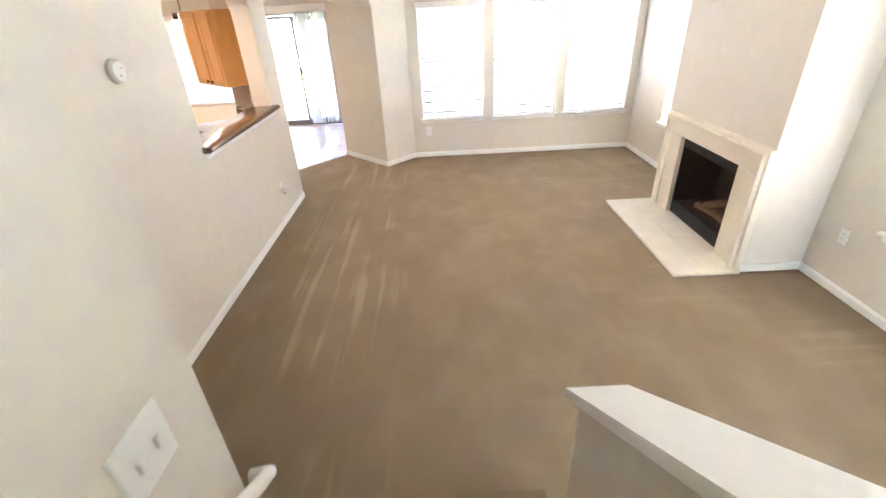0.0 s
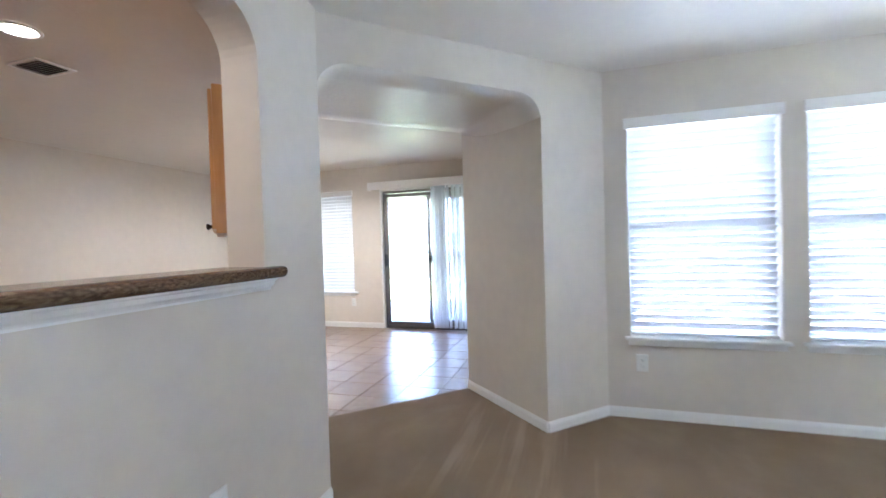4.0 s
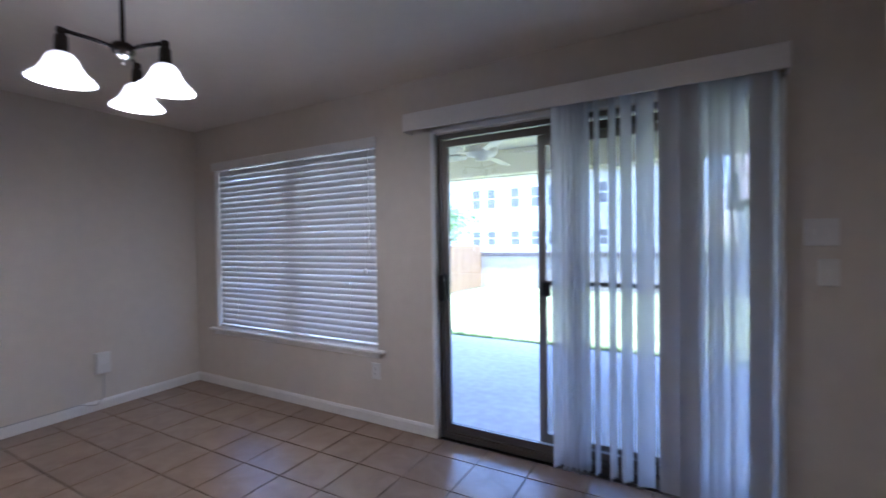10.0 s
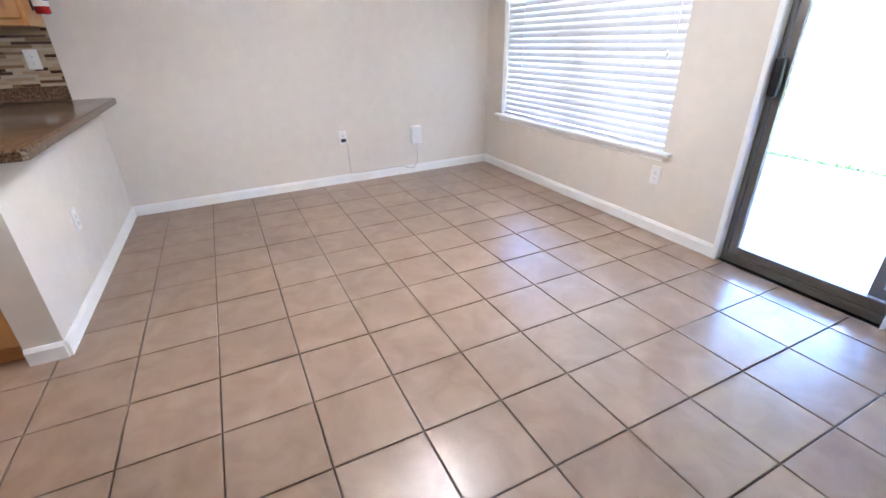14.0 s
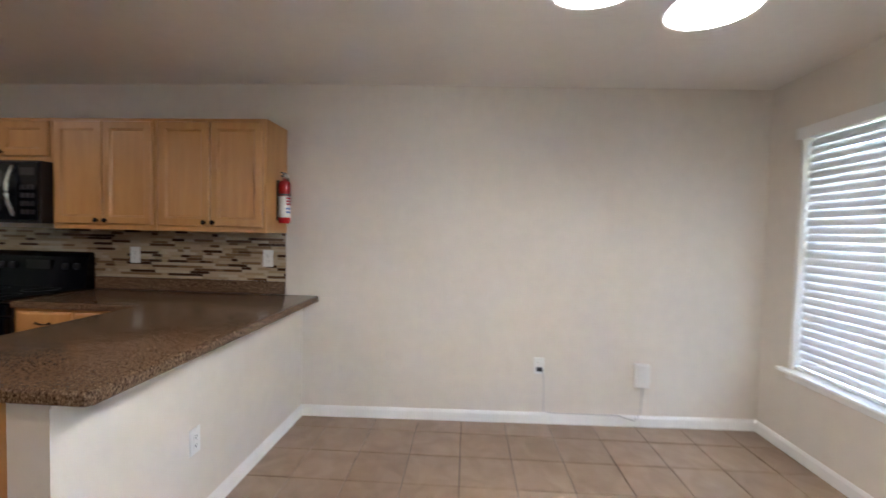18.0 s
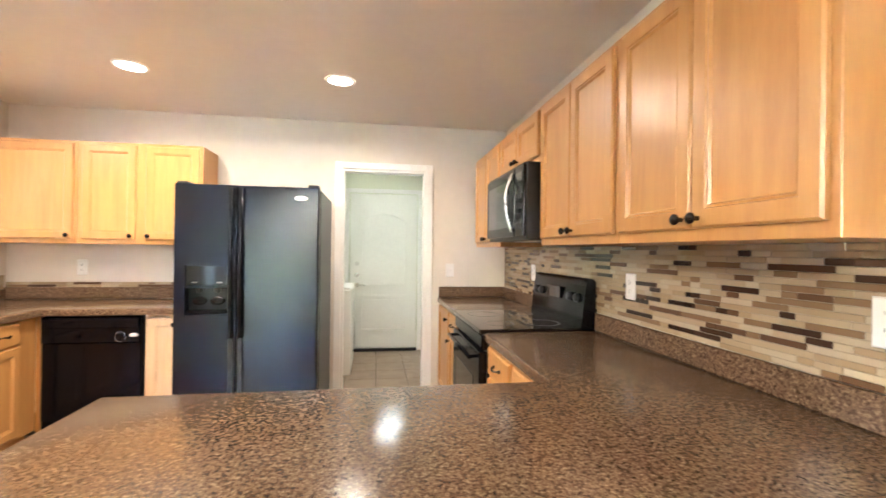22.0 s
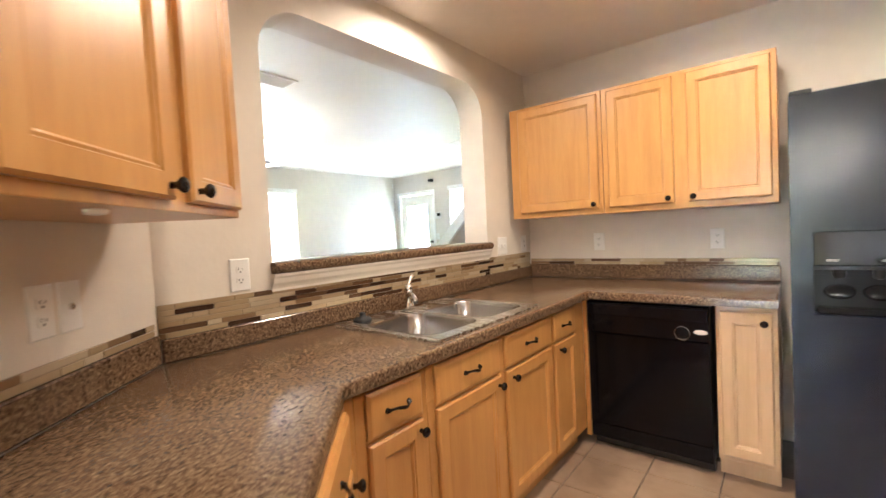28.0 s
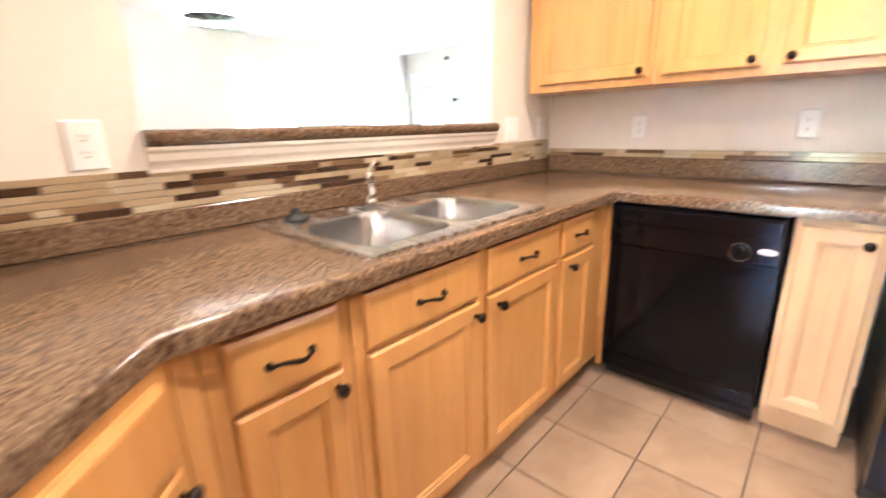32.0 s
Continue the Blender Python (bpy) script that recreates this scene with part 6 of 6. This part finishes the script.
part("housing", lathe(bmesh.new(), [(0.028, -0.05), (0.03, -0.045), (0.03, 0.045), (0.024, 0.05)], 18, Matrix.Translation((0.02, -0.07, 0)) @ Matrix.Rotation(radians(90), 4, "Y")), BLACKMATT, cmr, smooth=True)
plate((1.58, -0.80, 1.20), 180, "switch", "white switch plate beside the front door")
sn = thing("corner_sensor", (2.695, -0.795, 2.28), "small white sensor in the room corner", "sensor", turn=135)
part("case", box(-0.03, 0.03, -0.065, -0.02, -0.045, 0.045, bev=0.01, seg=2), PLATE, sn)

# ---- outside: patio, lawn, fence, neighbour ----
structure("ground", prism(bmesh.new(), rect(-400, 400, -400, 400), [rect(-6.0, 2.6, -0.5, 9.2)], lambda u, v, w: (u, v, -0.34 + w), 0.2), GRASS, "sunny green lawn behind the house", "ground")
structure("patio", box(-7.0, 0.4, 9.44, 12.5, -0.30, -0.07, bev=0.01), CONCRETE, "pale concrete patio slab outside the sliding door", "patio")
rnd_g = random.Random(21)
gv_, gf_ = [], []
for k_ in range(5200):
    x_, y_ = rnd_g.uniform(-7.0, 0.4), 12.50 + abs(rnd_g.gauss(0, 0.12))
    a_, h_ = rnd_g.uniform(0, 6.28), rnd_g.uniform(0.05, 0.12)
    c_, d_ = 0.012 * math.cos(a_), 0.012 * math.sin(a_)
    b_ = len(gv_)
    gv_ += [(x_ - c_, y_ - d_, -0.142), (x_ + c_, y_ + d_, -0.142), (x_ + 0.03 * math.sin(a_ * 3), y_ + 0.03 * math.cos(a_ * 5), -0.142 + h_)]
    gf_.append((b_, b_ + 1, b_ + 2))
gm_ = bpy.data.meshes.new("grass_edge")
gm_.from_pydata(gv_, [], gf_)
gm_.materials.append(LEAF)
tagged(new("grass_edge", gm_), "strip of green grass blades along the patio slab", "grass", kind="stuff")
pr = thing("patio_roof", (-3.4, 11.3, 2.45), "covered patio roof with a cream painted ceiling", "roof")
part("soffit", box(-3.8, 3.8, -1.85, 1.0, 0.10, 0.16), PATIOPAINT, pr)
part("beam", box(-3.8, 3.8, 0.90, 1.05, -0.225, 0.10, bev=0.01), PATIOPAINT, pr)
part("roof_deck", box(-3.9, 3.9, -1.85, 1.15, 0.165, 0.22), ROOFING, pr)
for x in (-3.7, 3.6):
    part("post", box(x, x + 0.14, 0.905, 1.045, -2.52, -0.225, bev=0.008), PATIOPAINT, pr)
pfn = thing("patio_ceiling_fan", (-4.02, 10.95, 2.55), "white ceiling fan with five blades on the patio", "fan")
part("rod", tube(bmesh.new(), [(0, 0, 0.0), (0, 0, -0.22)], 0.014, 10), PATIOPAINT, pfn)
part("motor", lathe(bmesh.new(), [(0.08, -0.16), (0.165, -0.175), (0.175, -0.20), (0.175, -0.285), (0.15, -0.31), (0.08, -0.325), (0.07, -0.36), (0.02, -0.37)], 24), FANCREAM, pfn, smooth=True)
for i in range(5):
    a = 72 * i + 22
    bl = part("blade", box(0.26, 0.80, -0.08, 0.08, -0.006, 0.002, bev=0.003), FANCREAM, pfn, m=pose(0, 0, -0.285, 11, 0, a))
    part("blade_iron", box(0.12, 0.30, -0.02, 0.02, -0.010, -0.004), PATIOPAINT, bl)


def fence(a, b, h, label, mat=FENCEWOOD, capped=False, back=1):
    d = Vector((b[0] - a[0], b[1] - a[1], 0))
    L_ = d.length
    f = thing("fence", (*a, -0.14), label, "fence", "garden fences", turn=math.degrees(math.atan2(d.y, d.x)))
    n = int(L_ / 0.145)
    first_ = None
    for i in range(n):
        if first_ is None:
            first_ = part("board", box(0.002, 0.140, -0.009, 0.009, 0.03, h, bev=0.002), mat, f, m=pose(0, 0, 0))
        else:
            share(first_, f, pose(i * 0.145, 0.002 * math.sin(i * 1.9), 0.012 * math.sin(i * 2.7)))
    for z in (0.3, h * 0.5, h - 0.25):
        part("rail", box(0, n * 0.145, *sorted((back * 0.012, back * 0.032)), z, z + 0.06), mat, f)
    if capped:
        part("top_board", box(0, n * 0.145, -0.03, -0.010, h - 0.13, h - 0.01, bev=0.003), FENCEDARK, f, "dark board along the top")
    for i in range(int(L_ / 2.4) + 1):
        part("post", box(i * 2.4, i * 2.4 + 0.09, *sorted((back * 0.034, back * 0.124)), 0.0, h - 0.05), mat, f)


fence((-7.95, 19.4), (-7.95, 9.6), 1.34, "tan cedar board fence at the side of the lawn", back=-1)
fence((-7.95, 19.4), (6.5, 19.4), 1.12, "board fence at the end of the lawn, painted sunlit pale", FENCEPALE, capped=True)
fence((3.2, 19.4), (3.2, 8.5), 1.75, "tan cedar board fence beyond the window")

nb = thing("neighbour_house", (-12.0, 36.0, -0.2), "pale two-storey neighbouring house with paired windows", "house")
part("wall", box(-8.0, 9.0, 0.0, 8.0, 0.0, 6.1), STUCCO, nb)
part("roof", prism(bmesh.new(), [(-0.6, 6.1), (8.6, 6.1), (4.0, 8.6)], [], lambda u, v, w: (-8.5 + w, u, v), 18.0), ROOFING, nb)
for x in (-4.35, -3.15, -1.35, 0.15, 1.35, 4.5):
    for z, tall in ((3.80, 1.5), (1.15, 1.1)):
        w_ = part("window", prism(bmesh.new(), rect(x, x + 0.8, z, z + tall), [rect(x + 0.06, x + 0.74, z + 0.06, z + tall / 2 - 0.03), rect(x + 0.06, x + 0.74, z + tall / 2 + 0.03, z + tall - 0.06)], lambda u, v, q: (u, -0.06 + q, v), 0.08), TRIM, nb)
        part("pane", box(x + 0.05, x + 0.75, -0.012, -0.004, z + 0.05, z + tall - 0.05), PALEGLASS, w_)
nb2 = thing("neighbour_house", (6.0, 27.0, -0.2), "low pale neighbouring house behind the fence", "house")
part("wall", box(-6.0, 8.0, 0.0, 8.0, 0.0, 3.0), STUCCO, nb2)
part("roof", prism(bmesh.new(), [(-0.6, 3.0), (8.6, 3.0), (4.0, 5.6)], [], lambda u, v, w: (-6.5 + w, u, v), 15.0), ROOFING, nb2)
for x in (-4.0, 0.5, 4.5):
    w_ = part("window", prism(bmesh.new(), rect(x, x + 1.2, 1.0, 2.3), [rect(x + 0.07, x + 1.13, 1.07, 2.23)], lambda u, v, q: (u, -0.06 + q, v), 0.08), TRIM, nb2)
    part("pane", box(x + 0.05, x + 1.15, -0.012, -0.004, 1.05, 2.25), PALEGLASS, w_)


def tree(at, h, r, seed, label):
    rnd = random.Random(seed)
    t = thing("tree", (*at, -0.15), label, "tree")
    tr = tube(bmesh.new(), [(0, 0, 0), (0.05, 0.02, h * 0.25), (0.0, 0.08, h * 0.5), (0.06, 0.02, h * 0.75)], [0.16, 0.12, 0.09, 0.04], 9)
    for i in range(7):
        a, z = i * 2.4, h * (0.35 + 0.06 * i)
        tube(tr, [(0, 0.04, z), (0.5 * r * math.cos(a), 0.5 * r * math.sin(a), z + 0.3 * r), (0.85 * r * math.cos(a), 0.85 * r * math.sin(a), z + 0.45 * r)], [0.05, 0.03, 0.012], 6)
    part("trunk", tr, BARK, t, smooth=True)
    verts, faces = [], []
    for i in range(2600):
        u, v, w = rnd.gauss(0, 0.42), rnd.gauss(0, 0.42), rnd.gauss(0, 0.36)
        lump = 1 + 0.35 * math.sin(3 * u + seed) * math.cos(4 * v + 2 * w)
        c = Vector((u * r * lump, v * r * lump, h * 0.68 + w * h * 0.42))
        s = rnd.uniform(0.05, 0.11)
        q = Euler((rnd.uniform(0, 6.3), rnd.uniform(0, 6.3), rnd.uniform(0, 6.3))).to_matrix()
        k = len(verts)
        verts += [tuple(c + q @ Vector(p)) for p in ((-s, 0, 0), (0, -s * 0.5, 0.01), (s, 0, 0), (0, s * 0.5, 0.01))]
        faces.append((k, k + 1, k + 2, k + 3))
    me = bpy.data.meshes.new("crown")
    me.from_pydata(verts, [], faces)
    me.materials.append(LEAF)
    cr = new("crown", me)
    cr.parent = t


tree((-13.2, 26.0), 3.6, 1.5, 3, "leafy young green tree behind the fence")
tree((0.8, 21.5), 5.5, 2.0, 5, "leafy green tree behind the fence")
tree((4.8, 22.5), 5.2, 1.8, 8, "leafy green tree near the low house")

# ---- floor tiles and mosaic, piece by piece ----
PITCH = 0.3175
GX, GY = -2.845, 7.505
GTURN, GPIVOT = 0.014, Vector((-2.845, 4.0))      # the laid grid stands a little askew to the walls


def clip(poly, a, b, c):
    """The part of a polygon where a * x + b * y <= c."""
    out = []
    for i, p in enumerate(poly):
        q = poly[(i + 1) % len(poly)]
        dp, dq = a * p[0] + b * p[1] - c, a * q[0] + b * q[1] - c
        if dp <= 0:
            out.append(p)
        if dp * dq < 0:
            t = dp / (dp - dq)
            out.append((p[0] + t * (q[0] - p[0]), p[1] + t * (q[1] - p[1])))
    return out


def laid(x, y):
    d = Vector((x, y)) - GPIVOT
    return (GPIVOT.x + d.x * math.cos(GTURN) - d.y * math.sin(GTURN), GPIVOT.y + d.x * math.sin(GTURN) + d.y * math.cos(GTURN))


def clipped(poly, planes):
    for pl in planes:
        poly = clip(poly, *pl)
        if len(poly) < 3:
            return []
    return poly


DINING = ((0, -1, -5.855), (1, -1, -8.665), (1, 0, -1.362), (-1, -SKEW, 6.218 - SKEW * 5.94), (0, 1, 9.278))
KITCHEN = ((0, 1, 5.855), (1, 1, 3.035), (1, 0, -2.152), (-1, 0, 6.218), (0, -1, -2.482))
full_tile = None
g = 0.0030
for i in range(-13, 7):
    for j in range(-18, 8):
        x0, y0 = GX + i * PITCH + g, GY + j * PITCH + g
        x1, y1 = x0 + PITCH - 2 * g, y0 + PITCH - 2 * g
        cell = [laid(*p) for p in rect(x0, x1, y0, y1)]
        area_full = (x1 - x0) * (y1 - y0)
        if x1 < -5.67 and y1 < 5.80 or x0 > -2.72 and y1 < 5.0 or (y1 < 3.15 and x0 > -4.60) or (y1 < 5.8 and y0 > 5.26 and x1 < -4.36):
            continue
        for region in (DINING, KITCHEN):
            poly = clipped(cell, region)
            if not poly:
                continue
            ar = abs(sum(p[0] * q[1] - p[1] * q[0] for p, q in zip(poly, poly[1:] + poly[:1]))) / 2
            if ar < 0.0004:
                continue
            if ar > area_full * 0.999:
                cx, cy = laid((x0 + x1) / 2, (y0 + y1) / 2)
                rot = 90 * ((i * 7 + j * 3) % 4) + math.degrees(GTURN)
                dz = 0.0006 * math.sin(i * 3.1 + j * 5.7)
                if full_tile is None:
                    s = (x1 - x0) / 2
                    bm = loft_rect(bmesh.new(), -s, s, -s, s, [(0, 0.009), (0, 0.0015), (0.0022, 0.0)])
                    bmesh.ops.transform(bm, matrix=Matrix.Rotation(radians(-90), 4, "X"), verts=bm.verts)
                    full_tile = part("tile", bm, TILE, TILE_BED, m=pose(cx, cy, dz, 0, 0, rot))
                else:
                    share(full_tile, TILE_BED, pose(cx, cy, dz, 0, 0, rot))
            else:
                part("tile", prism(bmesh.new(), poly, [], lambda u, v, w: (u, v, -0.009 + w), 0.009), TILE, TILE_BED)
# utility room floor, same size of tile
for i in range(6):
    for j in range(6):
        x0, y0 = -6.0 + i * PITCH, 0.72 + j * PITCH
        poly = clipped(rect(x0 + g, x0 + PITCH - g, y0 + g, y0 + PITCH - g), ((0, 1, 2.478), (1, 0, -4.402), (-1, 0, 5.878)))
        if poly:
            part("tile", prism(bmesh.new(), poly, [], lambda u, v, w: (u, v, -0.009 + w), 0.009), TILE, TILE_BED)

LENGTHS = (0.05, 0.075, 0.10, 0.125, 0.15, 0.20)
PIECES = {}


def mosaic(name, at, turn, length, z0, rows, seed, label, skip=(), single=lambda u: True, high=0.020):
    """Rows of glass strips on a wall: local x along the wall, -y into the room."""
    rnd = random.Random(seed)
    bed = tagged(thing(name, (*at, z0), label, "backsplash", turn=turn))
    part("grout_bed", box(0, length, -0.004, -0.0005, 0, rows * high), MOSAICGROUT, bed)
    rest = bmesh.new()
    for k in range(rows):
        u = -rnd.choice((0.0, 0.02, 0.05, 0.08))
        while u < length - 0.004:
            L_ = rnd.choice(LENGTHS)
            a, b = max(u, 0.0), min(u + L_, length)
            u += L_
            if b - a < 0.012 or any(s0 < (a + b) / 2 < s1 and k < kk for s0, s1, kk in skip):
                continue
            thick = 0.0075 + 0.0012 * rnd.random()
            if not single((a + b) / 2):
                bx(rest, a + 0.0008, b - 0.0008, -thick, -0.004, k * high + 0.0008, (k + 1) * high - 0.0008)
                continue
            key = (round(b - a, 3), high)
            if key not in PIECES:
                bm = bx(bmesh.new(), 0.0008, b - a - 0.0008, -0.0075, -0.004, 0.0008, high - 0.0008, bev=0.0012)
                PIECES[key] = part("strip", bm, MOSAIC, bed, m=pose(a, 0, k * high))
            else:
                o = share(PIECES[key], bed, pose(a, 0.0075 - thick, k * high))
    if len(rest.faces):
        tagged(part("mosaic_remainder", rest, MOSAICREST, bed), kind="stuff")
    else:
        rest.free()


mosaic("mosaic_backsplash", (-6.22, 2.625), 90, 3.19, 1.0, 18, 11, "brown and beige glass mosaic backsplash above the range counter", single=lambda u: u > 1.30)
mosaic("mosaic_strip_band", (KW, 5.178), -90, 2.555, 0.983, 6, 12, "narrow glass mosaic band behind the sink", high=0.0186)
mosaic("mosaic_strip_band", (KW - 0.93 * S, 5.188 + 0.93 * S), -45, 0.92, 1.0, 2, 13, "narrow glass mosaic band on the angled wall")
mosaic("mosaic_strip_band", (KW - 0.006, 2.60), 180, 1.54, 1.0, 2, 14, "two rows of glass mosaic behind the worktop")
